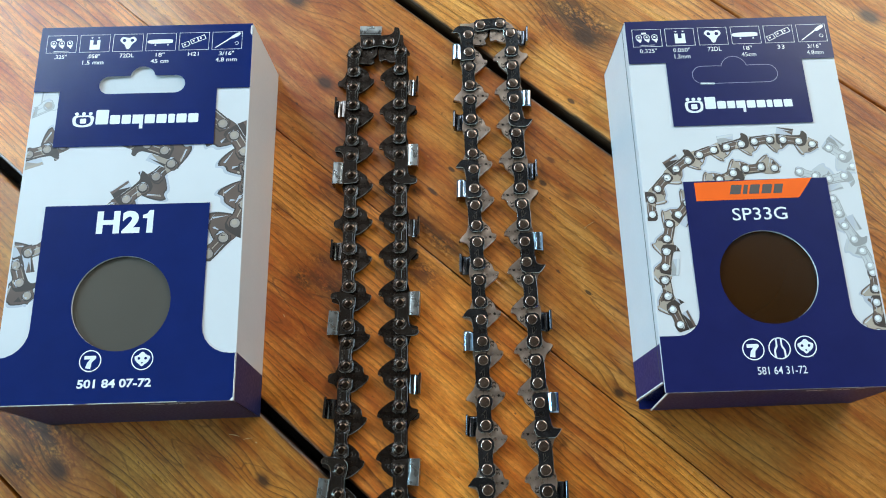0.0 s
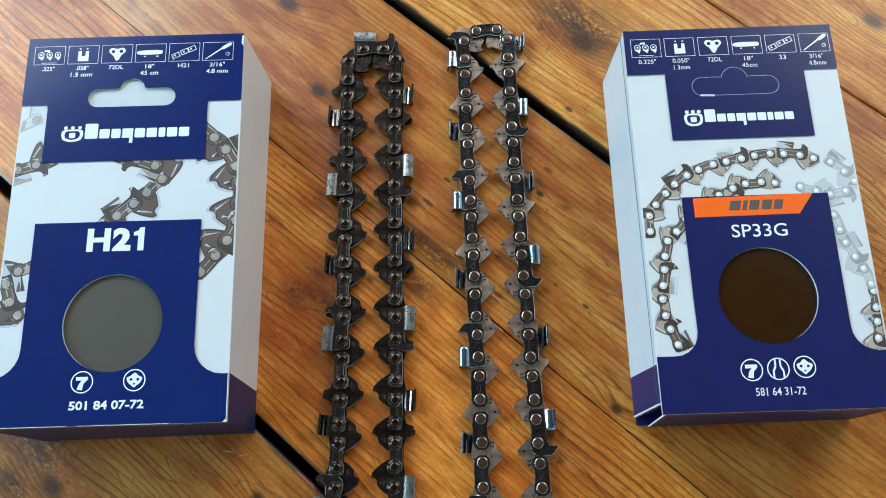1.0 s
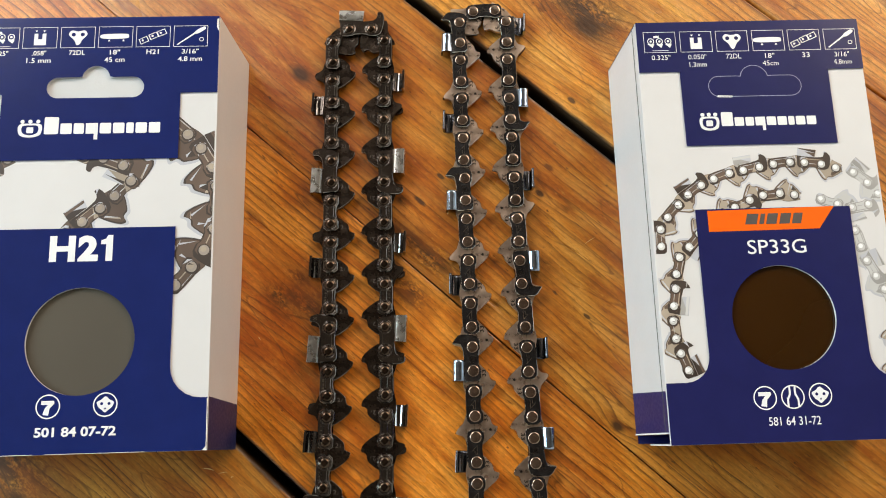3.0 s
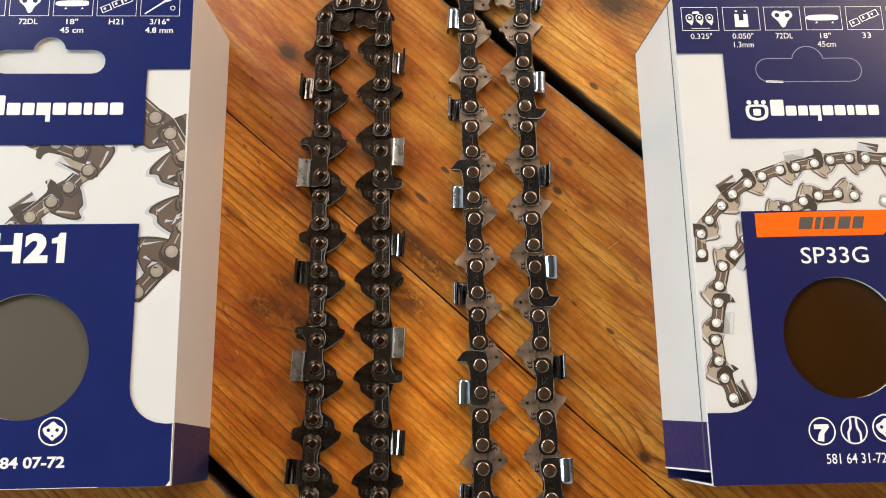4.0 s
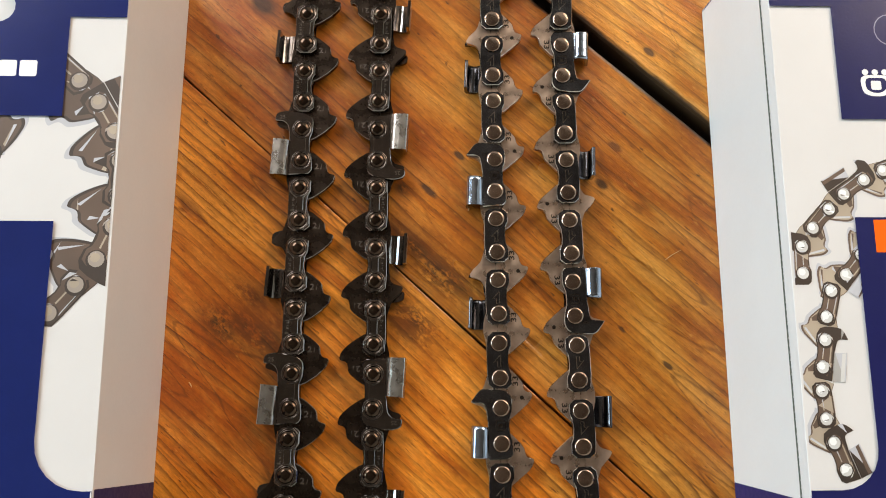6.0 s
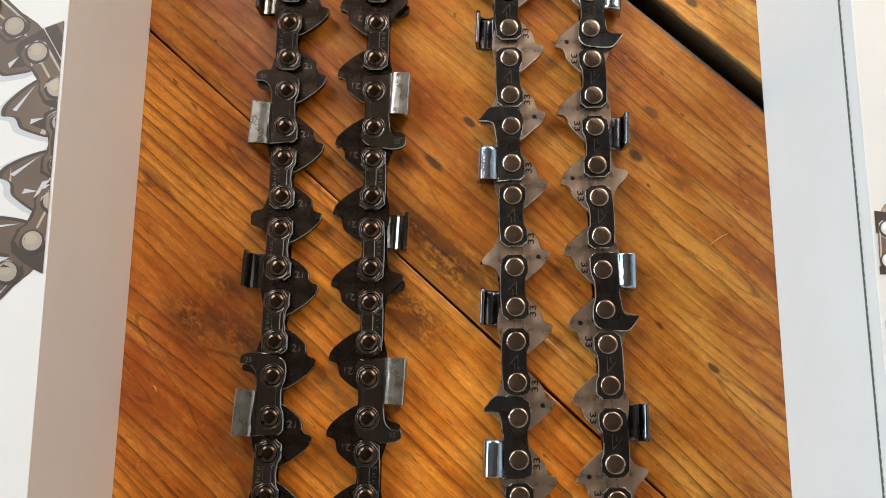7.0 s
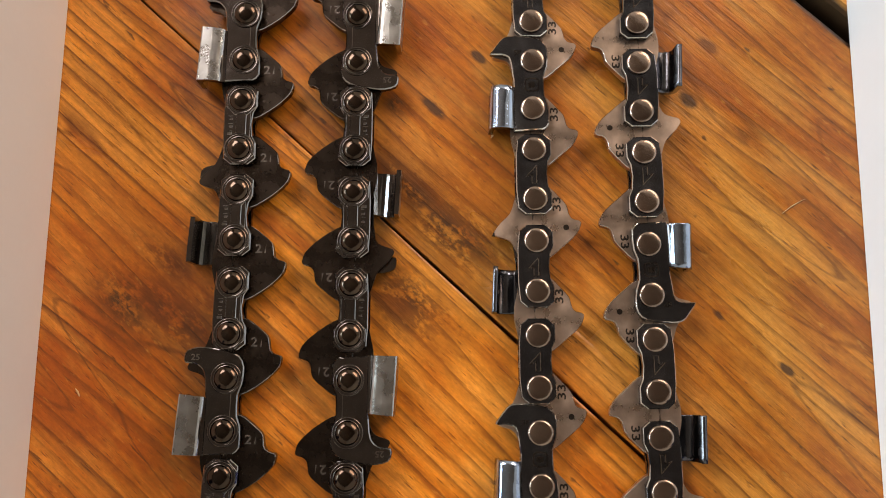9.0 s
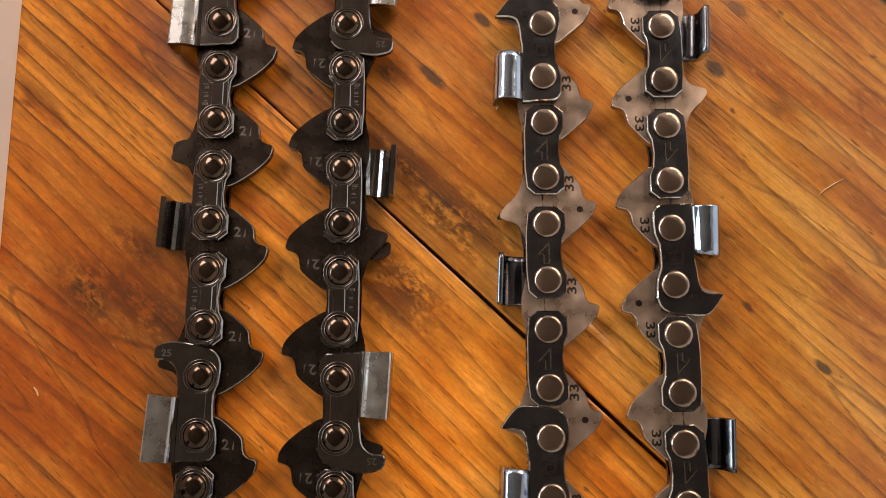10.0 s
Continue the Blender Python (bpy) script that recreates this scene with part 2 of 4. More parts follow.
WOOD = wood_material()
DARK_WOOD = plain("underside_wood", (0.05, 0.03, 0.018), 0.8)
PLASTER = plain("pale_plaster", (0.55, 0.52, 0.475), 0.85, size=40)
CEILING = plain("old_plaster", (0.16, 0.125, 0.10), 0.9, size=40)
FLOORING = plain("floor_boards", (0.16, 0.09, 0.05), 0.6, size=30)
FRAME_PAINT = plain("white_gloss_paint", (0.75, 0.74, 0.7), 0.35, size=60)
CARD = plain("white_card", (0.66, 0.65, 0.66), 0.42, grain=0.05, size=900, coat=0.25, vary=0.02)
CARD_EDGE = plain("raw_card_edge", (0.78, 0.76, 0.72), 0.8, size=900)
BLUE = plain("royal_blue_print", (0.0065, 0.0165, 0.112), 0.17, grain=0.12, size=1500, coat=0.0, gloss=0.30)
NAVY = plain("navy_print", (0.013, 0.015, 0.085), 0.17, grain=0.12, size=1500, coat=0.0, gloss=0.36)
DULL_BLUE = plain("dull_blue_print", (0.018, 0.022, 0.085), 0.42, size=900, gloss=0.2)
DULL_NAVY = plain("dull_navy_print", (0.016, 0.018, 0.10), 0.42, size=900, gloss=0.2)
WHITE_INK = plain("white_ink", (0.82, 0.83, 0.85), 0.42, size=900, coat=0.2)
ORANGE = plain("orange_ink", (0.92, 0.125, 0.004), 0.45, size=900, gloss=0.25)
GREY_INK = plain("charcoal_ink", (0.075, 0.06, 0.055), 0.45, size=900, coat=0.2)
SHADE_INK = plain("dark_link_ink", (0.045, 0.030, 0.024), 0.42, size=500, coat=0.1, vary=0.35)
LINK_INK = plain("brown_link_ink", (0.120, 0.076, 0.056), 0.42, size=420, coat=0.1, vary=0.4)
PALE_INK = plain("pale_link_ink", (0.34, 0.33, 0.325), 0.42, size=420, coat=0.2, vary=0.3)
TAN_INK = plain("tan_link_ink", (0.40, 0.325, 0.255), 0.42, size=420, coat=0.2, vary=0.3)
HEAD_INK = plain("rivet_head_ink", (0.34, 0.285, 0.25), 0.42, size=420, coat=0.2, vary=0.25)
FAINT_INK = plain("faint_link_ink", (0.56, 0.56, 0.56), 0.42, size=420, coat=0.2, vary=0.2)
SOFT_SHADOW_INK = plain("grey_shadow_ink", (0.47, 0.48, 0.53), 0.42, size=200, coat=0.2, vary=0.1)
GREY_FILM = plain("grey_film", (0.100, 0.088, 0.072), 0.13, size=120, vary=0.15)
BROWN_FILM = plain("brown_film", (0.034, 0.0115, 0.0015), 0.12, size=120, vary=0.2)
SLOT_FOIL = plain("pale_glossy_film", (0.60, 0.605, 0.62), 0.16, grain=0.7, size=330, vary=0.10)
PERFORATION = plain("grey_perforation", (0.085, 0.10, 0.085), 0.7, size=900)
BLACK_STEEL = steel("blackened_steel", (0.066, 0.048, 0.038), 0.27, (0.10, 0.082, 0.072))
GUN_STEEL = steel("dark_polished_steel", (0.15, 0.125, 0.112), 0.16, (0.26, 0.23, 0.21))
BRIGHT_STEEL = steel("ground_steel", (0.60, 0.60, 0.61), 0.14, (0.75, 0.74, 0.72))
BLUE_STEEL = steel("blue_tinted_steel", (0.13, 0.130, 0.142), 0.22, (0.30, 0.30, 0.32))
BRONZE_STEEL = steel("bronzed_steel", (0.68, 0.51, 0.415), 0.30, (0.70, 0.62, 0.56))
SATIN_STEEL = steel("satin_steel", (0.50, 0.48, 0.455), 0.28, (0.52, 0.50, 0.48))
DOME_STEEL = steel("brown_black_steel", (0.105, 0.072, 0.054), 0.14, (0.16, 0.13, 0.11))
# lighter steels for chamfers and marks: edge highlights painted as colour
EDGE_STEEL = steel("edge_glint_steel", (0.78, 0.73, 0.67), 0.15, (0.8, 0.78, 0.74))
DARK_EDGE = steel("dark_edge_glint_steel", (0.40, 0.375, 0.36), 0.15, (0.4, 0.37, 0.35))
# the blue reflection of the sky is painted into this cutter colour
SKY_STEEL = steel("sky_reflection_steel", (0.44, 0.53, 0.66), 0.12, (0.6, 0.66, 0.74))
STAMP = steel("stamped_mark", (0.085, 0.068, 0.058), 0.32, (0.12, 0.10, 0.09))
RIVET_STEEL = steel("rivet_steel", (0.46, 0.335, 0.27), 0.20, (0.55, 0.48, 0.42))


# ---- mesh helpers ----
def part(name, bm, mat, parent=None, label=""):
    """Links a bmesh as one mesh object under a thing or under a part."""
    me = bpy.data.meshes.new(name)
    bm.to_mesh(me)
    bm.free()
    for one in mat if isinstance(mat, (list, tuple)) else (mat,):
        me.materials.append(one)
    ob = new(name, me)
    ob.parent = parent
    if label:
        ob["label"] = label
    return ob


def thing(name, m, label, category, group="", kind=""):
    ob = new(name)
    ob.empty_display_size = 0.01
    ob.matrix_world = m
    return tagged(ob, label, category, group, kind)


def area(loop):
    return sum(a[0] * b[1] - b[0] * a[1] for a, b in zip(loop, loop[1:] + loop[:1])) / 2


def inset(loop, d):
    """The loop moved to its left by d."""
    out = []
    for i, p in enumerate(loop):
        a, b = Vector(p) - Vector(loop[i - 1]), Vector(loop[(i + 1) % len(loop)]) - Vector(p)
        a, b = (a.normalized() if a.length else b.normalized()), (b.normalized() if b.length else a.normalized())
        na, nb = Vector((-a.y, a.x)), Vector((-b.y, b.x))
        n = na + nb
        n = n / max(0.35, n.dot(na)) if n.length > 1e-6 else na
        out.append((p[0] + n.x * d, p[1] + n.y * d))
    return out


def curve(points, steps=3, closed=True):
    """A smooth line through the points."""
    n, out = len(points), []
    for i in range(n if closed else n - 1):
        pick = [points[(i + k) % n] if closed else points[min(max(i + k, 0), n - 1)] for k in (-1, 0, 1, 2)]
        for s in range(steps):
            t = s / steps
            out.append(tuple(0.5 * (2 * b + (c - a) * t + (2 * a - 5 * b + 4 * c - d) * t**2 + (3 * b - a - 3 * c + d) * t**3) for a, b, c, d in zip(*pick)))
    return out + ([] if closed else [tuple(points[-1])])


def circle(x, y, r, n=32, a0=0.0, a1=360.0):
    full = abs(a1 - a0) >= 360
    return [(x + r * math.cos(radians(a0 + (a1 - a0) * i / (n if full else n - 1))), y + r * math.sin(radians(a0 + (a1 - a0) * i / (n if full else n - 1)))) for i in range(n)]


def rect(x0, y0, x1, y1):
    return [(x0, y0), (x1, y0), (x1, y1), (x0, y1)]


def rounded(x0, y0, x1, y1, r, n=6):
    return [p for cx, cy, a in ((x1 - r, y0 + r, -90), (x1 - r, y1 - r, 0), (x0 + r, y1 - r, 90), (x0 + r, y0 + r, 180)) for p in circle(cx, cy, r, n, a, a + 90)]


def oriented(loops):
    return [list(lp) if (area(list(lp)) > 0) == (i == 0) else list(lp)[::-1] for i, lp in enumerate(loops)]


def slab(loops, z0, z1, ch=0.0, bm=None, index=0, rim=None):
    """A plate, outer outline first and then holes, with a chamfered upper edge. In millimetres."""
    bm = bm or bmesh.new()
    first = len(bm.faces)
    tops, bottoms, fresh = [], [], []
    for lp in oriented(loops):
        rings = [(z0, lp), (z1 - ch, lp)] + ([(z1, inset(lp, ch))] if ch else [])
        made = [[bm.verts.new((x, y, z)) for x, y in ring] for z, ring in rings]
        fresh += [v for row in made for v in row]
        n = len(lp)
        for a, b in zip(made, made[1:]):
            for i in range(n):
                bm.faces.new((a[i], a[(i + 1) % n], b[(i + 1) % n], b[i]))
        bottoms += [bm.edges.get((made[0][i], made[0][(i + 1) % n])) for i in range(n)]
        tops += [bm.edges.get((made[-1][i], made[-1][(i + 1) % n])) for i in range(n)]
    for edges, z in ((tops, 1), (bottoms, -1)):
        bmesh.ops.triangle_fill(bm, use_beauty=True, use_dissolve=False, edges=edges, normal=(0, 0, z))
    bm.faces.ensure_lookup_table()
    new_faces = bm.faces[first:]
    bmesh.ops.recalc_face_normals(bm, faces=new_faces)
    for f in new_faces:
        f.material_index = index
        if rim is not None and 0.2 < f.normal.z < 0.95:
            f.material_index = rim
    bmesh.ops.scale(bm, vec=(MM, MM, MM), verts=fresh)
    return bm


def sheet(loops, lift, bm=None, index=0):
    """A flat printed area, outer outline first and then holes. In millimetres."""
    bm = bm or bmesh.new()
    edges, fresh = [], []
    first = len(bm.faces)
    for lp in oriented(loops):
        vs = [bm.verts.new((x, y, lift)) for x, y in lp]
        fresh += vs
        edges += [bm.edges.new((vs[i], vs[(i + 1) % len(vs)])) for i in range(len(vs))]
    bmesh.ops.triangle_fill(bm, use_beauty=True, use_dissolve=False, edges=edges, normal=(0, 0, 1))
    bm.faces.ensure_lookup_table()
    for f in bm.faces[first:]:
        if f.normal.z < 0:
            f.normal_flip()
        f.material_index = index
    bmesh.ops.scale(bm, vec=(MM, MM, MM), verts=fresh)
    return bm


def lettering(text, x0, y0, x1, y1, lift, bold=0.0, bm=None, index=0, depth=0.0):
    """Words in the built-in font, fitted into the given space. In millimetres."""
    data = bpy.data.curves.new("lettering", "FONT")
    data.body, data.size, data.offset, data.resolution_u, data.extrude = text, 1.0, bold, 3, depth
    ob = new("lettering", data)
    me = bpy.data.meshes.new_from_object(ob.evaluated_get(bpy.context.evaluated_depsgraph_get()))
    bpy.data.objects.remove(ob)
    xs, ys = [v.co.x for v in me.vertices], [v.co.y for v in me.vertices]
    sx, sy = (x1 - x0) / (max(xs) - min(xs)), (y1 - y0) / (max(ys) - min(ys))
    for v in me.vertices:
        v.co = ((x0 + (v.co.x - min(xs)) * sx) * MM, (y0 + (v.co.y - min(ys)) * sy) * MM, (lift + v.co.z) * MM)
    bm = bm or bmesh.new()
    first = len(bm.faces)
    bm.from_mesh(me)
    bpy.data.meshes.remove(me)
    bm.faces.ensure_lookup_table()
    for f in bm.faces[first:]:
        f.material_index = index
    return bm


def lathe(profile, seg=20, bm=None, index=0):
    """A turned piece from (radius, height) in millimetres, bottom to top."""
    bm = bm or bmesh.new()
    rings = [[bm.verts.new((r * MM * math.cos(2 * math.pi * i / seg), r * MM * math.sin(2 * math.pi * i / seg), z * MM)) for i in range(seg)] for r, z in profile]
    for a, b in zip(rings, rings[1:]):
        for i in range(seg):
            f = bm.faces.new((a[i], a[(i + 1) % seg], b[(i + 1) % seg], b[i]))
            f.smooth, f.material_index = True, index
    f = bm.faces.new(rings[-1])
    f.smooth, f.material_index = True, index
    bm.faces.new(rings[0][::-1]).material_index = index
    return bm


def brick(x0, y0, z0, x1, y1, z1, bm=None, bevel=0.0):
    """A block in metres."""
    bm = bm or bmesh.new()
    made = bmesh.ops.create_cube(bm, size=1.0, matrix=Matrix.LocRotScale(((x0 + x1) / 2, (y0 + y1) / 2, (z0 + z1) / 2), None, (x1 - x0, y1 - y0, z1 - z0)))
    if bevel:
        edges = {e for v in made["verts"] for e in v.link_edges}
        bmesh.ops.bevel(bm, geom=list(edges), offset=bevel, segments=2, affect="EDGES")
    return bm


# ---- the room ----
U0, U1, V0, V1, FLOOR, TOP = -2.2, 1.5, -2.3, 1.5, -0.75, 2.6


def wall(name, m, length, openings, label):
    """A wall along local x with openings (x0, z0, x1, z1) through it, in order; thickness behind y = 0."""
    bm = bmesh.new()
    x = 0
    for a, b, c, d in openings:
        for x0, z0, x1, z1 in ((x, FLOOR, a, TOP), (a, FLOOR, c, b), (a, d, c, TOP)):
            brick(x0, 0, z0, x1, 0.12, z1, bm)
        x = c
    brick(x, 0, FLOOR, length, 0.12, TOP, bm)
    ob = part(name, bm, PLASTER)
    ob.matrix_world = ROOM @ m
    return tagged(ob, label, "wall", kind="structure")


def window(name, m, a, b, c, d):
    ob = thing(name, ROOM @ m, "white painted window with glazing bars, daylight outside", "window", kind="structure")
    bm = bmesh.new()
    for x0, z0, x1, z1 in ((a, b, a + 0.05, d), (c - 0.05, b, c, d), (a + 0.05, b, c - 0.05, b + 0.05), (a + 0.05, d - 0.05, c - 0.05, d)):
        brick(x0, 0.04, z0, x1, 0.09, z1, bm, 0.004)
    part("window_frame", bm, FRAME_PAINT, ob)
    bm = bmesh.new()
    brick((a + c) / 2 - 0.015, 0.05, b + 0.05, (a + c) / 2 + 0.015, 0.08, d - 0.05, bm)
    brick(a + 0.05, 0.052, (b + d) / 2 - 0.015, c - 0.05, 0.078, (b + d) / 2 + 0.015, bm)
    part("glazing_bar", bm, FRAME_PAINT, ob)
    return ob


WEST, SOUTH, NORTH = pose(U0, V0, 0, 0, 0, 90), pose(U1, V0, 0, 0, 0, 180), pose(U0, V1, 0, 0, 0, 0)
SIDE_WINDOW, WEST_WINDOW, NORTH_WINDOW = (0.15, 0.75, 1.45, 2.05), (1.95, 1.30, 3.25, 2.50), (1.6, 0.5, 2.6, 1.4)
wall("wall_west", WEST, V1 - V0, (SIDE_WINDOW, WEST_WINDOW), "warm plastered wall with two windows")
wall("wall_south", SOUTH, U1 - U0, (), "plain warm plastered wall")
wall("wall_east", pose(U1, V1, 0, 0, 0, -90), V1 - V0, (), "plain warm plastered wall")
wall("wall_north", NORTH, U1 - U0, (NORTH_WINDOW,), "warm plastered wall with a window")
window("window_1", WEST, *WEST_WINDOW)
window("window_2", WEST, *SIDE_WINDOW)
window("window_3", NORTH, *NORTH_WINDOW)
for nm, z0, z1, mat, lab in (("floor", FLOOR - 0.1, FLOOR, FLOORING, "dark brown floor"), ("ceiling", TOP, TOP + 0.1, CEILING, "plain ceiling of aged plaster")):
    ob = part(nm, brick(U0, V0, z0, U1, V1, z1), mat)
    ob.matrix_world = ROOM
    tagged(ob, lab, nm, kind="structure")


# ---- the table ----
def board(v0, v1, u0, u1, thick, r, q, groove=None):
    """One board: upper edges rounded by r and q and, on one of them, a bead groove."""
    prof = [(v0, -thick), (v0, -r), (v0 + r * 0.3, -r * 0.3), (v0 + r, 0)]
    if groove:
        for dv, dz in ((-0.0011, 0), (-0.0007, -0.00008), (-0.0003, -0.0003), (0.0003, -0.00035), (0.0006, -0.0002), (0.0010, 0)):
            prof.append((groove + dv, dz))
    prof += [(v1 - q, 0), (v1 - q * 0.3, -q * 0.3), (v1, -q), (v1, -thick)]
    bm = bmesh.new()
    cuts = 148
    rows = []
    for k in range(cuts + 1):
        u = u0 + (u1 - u0) * k / cuts
        wob = 0.0004 * noise.noise((u * 14, v0 * 9, 0.3))
        worn = 0.15 + 0.85 * math.exp(-(((u + 0.042) / 0.012) ** 2))
        rows.append([bm.verts.new((u, v + wob, z * (worn if groove and abs(v - groove) < 0.001 else 1.0))) for v, z in prof])
    for a, b in zip(rows, rows[1:]):
        for i in range(len(prof) - 1):
            bm.faces.new((a[i], b[i], b[i + 1], a[i + 1]))
        bm.faces.new((a[-1], b[-1], b[0], a[0]))
    bm.faces.new(rows[0])
    bm.faces.new(rows[-1][::-1])
    bmesh.ops.recalc_face_normals(bm, faces=bm.faces[:])
    return bm


table = thing("table", ROOM, "table of old varnished orange pine boards with dark open joints", "table")
JOINTS = [(-0.280, 0.0020), (-0.192, 0.0012), (-0.104, 0.0010), (-0.016, 0.0044), (0.0762, 0.00042), (0.162, 0.0041), (0.2500, 0.0009), (0.338, 0.0020), (0.426, 0.001)]
for (va, ga), (vb, gb) in zip(JOINTS, JOINTS[1:]):
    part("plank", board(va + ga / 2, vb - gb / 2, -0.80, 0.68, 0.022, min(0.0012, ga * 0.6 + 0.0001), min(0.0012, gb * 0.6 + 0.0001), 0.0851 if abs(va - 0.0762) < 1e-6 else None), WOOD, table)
for u in (-0.62, -0.08, 0.50):
    part("batten", brick(u - 0.05, -0.27, -0.0445, u + 0.05, 0.42, -0.0225, bevel=0.002), DARK_WOOD, table)
part("apron", brick(-0.70, -0.22, -0.13, 0.58, 0.37, -0.046), DARK_WOOD, table)
for u in (-0.68, 0.51):
    for v in (-0.20, 0.30):
        part("leg", brick(u, v, FLOOR, u + 0.07, v + 0.07, -0.131, bevel=0.004), WOOD, table)


# ---- saw chains ----
TIE = {
    "a": [(-7.4, -1.5), (-6.3, -2.9), (-3.4, -2.9), (-2.2, -2.2), (0, -1.9), (2.2, -2.2), (3.4, -2.9), (6.3, -2.9), (7.4, -1.5), (7.4, 1.5), (6.3, 2.9), (2.8, 3.1), (-2.8, 3.1), (-6.3, 2.9), (-7.4, 1.5)],
    "b": [(-7.3, -1.7), (-6.2, -3.0), (-3.6, -3.0), (-2.2, -2.4), (0, -2.2), (2.2, -2.4), (3.6, -3.0), (6.2, -3.0), (7.3, -1.7), (7.3, 1.7), (6.2, 3.0), (3.0, 3.3), (-3.0, 3.3), (-6.2, 3.0), (-7.3, 1.7)],
}
TANG = {
    "a": [(7.2, -0.6), (6.7, -2.0), (6.2, -3.2), (5.0, -4.8), (3.8, -6.2), (3.0, -6.65), (1.8, -6.8), (1.0, -7.1), (0.5, -7.8), (0.25, -8.7), (-0.1, -9.0), (-0.5, -9.0), (-1.6, -8.7), (-2.7, -7.9), (-4.5, -5.9), (-6.2, -3.3), (-6.7, -2.0), (-7.2, -0.6)],
    "b": [(7.2, -0.6), (6.6, -1.9), (6.1, -2.75), (4.5, -4.3), (2.9, -5.65), (1.7, -5.95), (0.8, -6.3), (0.3, -6.9), (0.1, -7.8), (-0.15, -8.1), (-0.5, -8.2), (-1.6, -7.85), (-2.9, -6.9), (-4.8, -4.7), (-6.3, -2.9), (-6.7, -1.9), (-7.2, -0.6)],
}
BACK = [(-7.0, 1.6), (-5.4, 2.9), (-3.0, 3.5), (-1.2, 3.9), (1.2, 3.9), (3.0, 3.5), (5.4, 2.9), (6.8, 1.6)]
BUMPED = [(-7.0, 1.6), (-5.6, 3.2), (-4.0, 4.0), (-3.2, 4.9), (-2.7, 6.6), (-2.3, 7.1), (-1.7, 7.0), (-0.5, 6.1), (1.2, 4.4), (3.0, 3.7), (5.4, 2.9), (6.8, 1.6)]
SOLE = [(-8.3, -1.8), (-7.2, -2.9), (-3.6, -2.8), (-2.0, -2.2), (1.6, -2.1), (3.4, -2.7), (6.4, -2.9), (8.2, -2.0)]
CUTTER = {
    "a": SOLE + [(9.1, 0.0), (9.6, 3.0), (9.7, 5.1), (9.1, 7.1), (8.0, 7.6), (6.9, 7.4), (6.8, 5.8), (6.2, 4.7), (5.2, 4.0), (3.6, 3.75), (2.0, 3.6), (0.9, 3.4), (-8.6, 3.4)],
    "b": SOLE + [(9.0, 0.0), (9.3, 3.4), (9.1, 5.0), (8.2, 6.0), (7.0, 6.9), (5.9, 7.6), (5.75, 6.6), (5.7, 5.3), (5.2, 4.2), (3.8, 3.8), (2.0, 3.6), (0.9, 3.4), (-8.6, 3.4)],
}


def mirrored(bm, mid):
    """Turned over to the other side of the chain."""
    bmesh.ops.scale(bm, vec=(1, 1, -1), verts=bm.verts[:])
    bmesh.ops.translate(bm, vec=(0, 0, 2 * mid * MM), verts=bm.verts[:])
    bmesh.ops.reverse_faces(bm, faces=bm.faces[:])
    return bm


MID = 3.0  # the chain lies on its side: half of its thickness


def tie_mesh(kind):
    """A tie strap: slot 0 the plate, slot 1 its painted edge highlight, slot 2 the stamped marks."""
    bm = slab([TIE[kind]], 3.85, 5.05, 0.15, rim=1)
    if kind == "a":
        # a pressed waist panel, a line along one edge, a boss and a short tab at each rivet
        slab([rounded(-2.3, -1.0, 2.3, 0.9, 0.3, 3)], 5.05, 5.17, 0.12, bm, 0, 1)
        slab([rounded(-2.6, -1.75, 2.6, -1.6, 0.07, 2)], 5.05, 5.13, 0.04, bm, 1)
        for x in (-4.45, 4.45):
            ends = [(x + 2.95 * math.cos(radians(a)), 2.95 * math.sin(radians(a))) for a in range(22, 360, 45)]
            slab([ends], 5.05, 5.16, 0.1, bm, 0, 1)
        for n, (w, tall) in enumerate(((0.5, 0.9), (0.12, 0.6), (0.4, 0.6), (0.14, 0.8), (0.42, 0.6), (0.12, 0.9))):
            slab([rounded(-2.0 + n * 0.70, 1.45, -2.0 + n * 0.70 + w, 1.45 + tall, 0.05, 2)], 5.05, 5.12, 0.03, bm, 1)
    else:
        # a pressed arrow in outline, its relief painted as dark lines beside light ones
        for a, b in (((-1.75, -0.42), (1.45, -0.42)), ((1.45, -0.42), (-0.5, 1.4)), ((-0.5, 1.4), (-0.2, 0.4)), ((-0.2, 0.4), (-1.75, 0.4)), ((-1.75, 0.4), (-1.75, -0.42))):
            d = (Vector(b) - Vector(a)).normalized() * 0.06
            n = Vector((-d.y, d.x))
            stroke = [Vector(a) - d - n, Vector(b) + d - n, Vector(b) + d + n, Vector(a) - d + n]
            slab([[tuple(p) for p in stroke]], 5.05, 5.09, 0.0, bm, 2)
            slab([[(p.x, p.y + 0.13) for p in stroke]], 5.05, 5.07, 0.0, bm, 1)
    return bm


def stamped(bm, text, place, z, index):
    """Lettering laid on a plate by place(x, y), x and y from -1 to 1."""
    mark = lettering(text, -1.0, -1.0, 1.0, 1.0, 0.0, 0.02)
    for v in mark.verts:
        px, py = place(v.co.x / MM, v.co.y / MM)
        v.co = (px * MM, py * MM, z * MM)
    me = bpy.data.meshes.new("stamp")
    mark.to_mesh(me)
    mark.free()
    first = len(bm.faces)
    bm.from_mesh(me)
    bpy.data.meshes.remove(me)
    bm.faces.ensure_lookup_table()
    for f in bm.faces[first:]:
        f.material_index = index


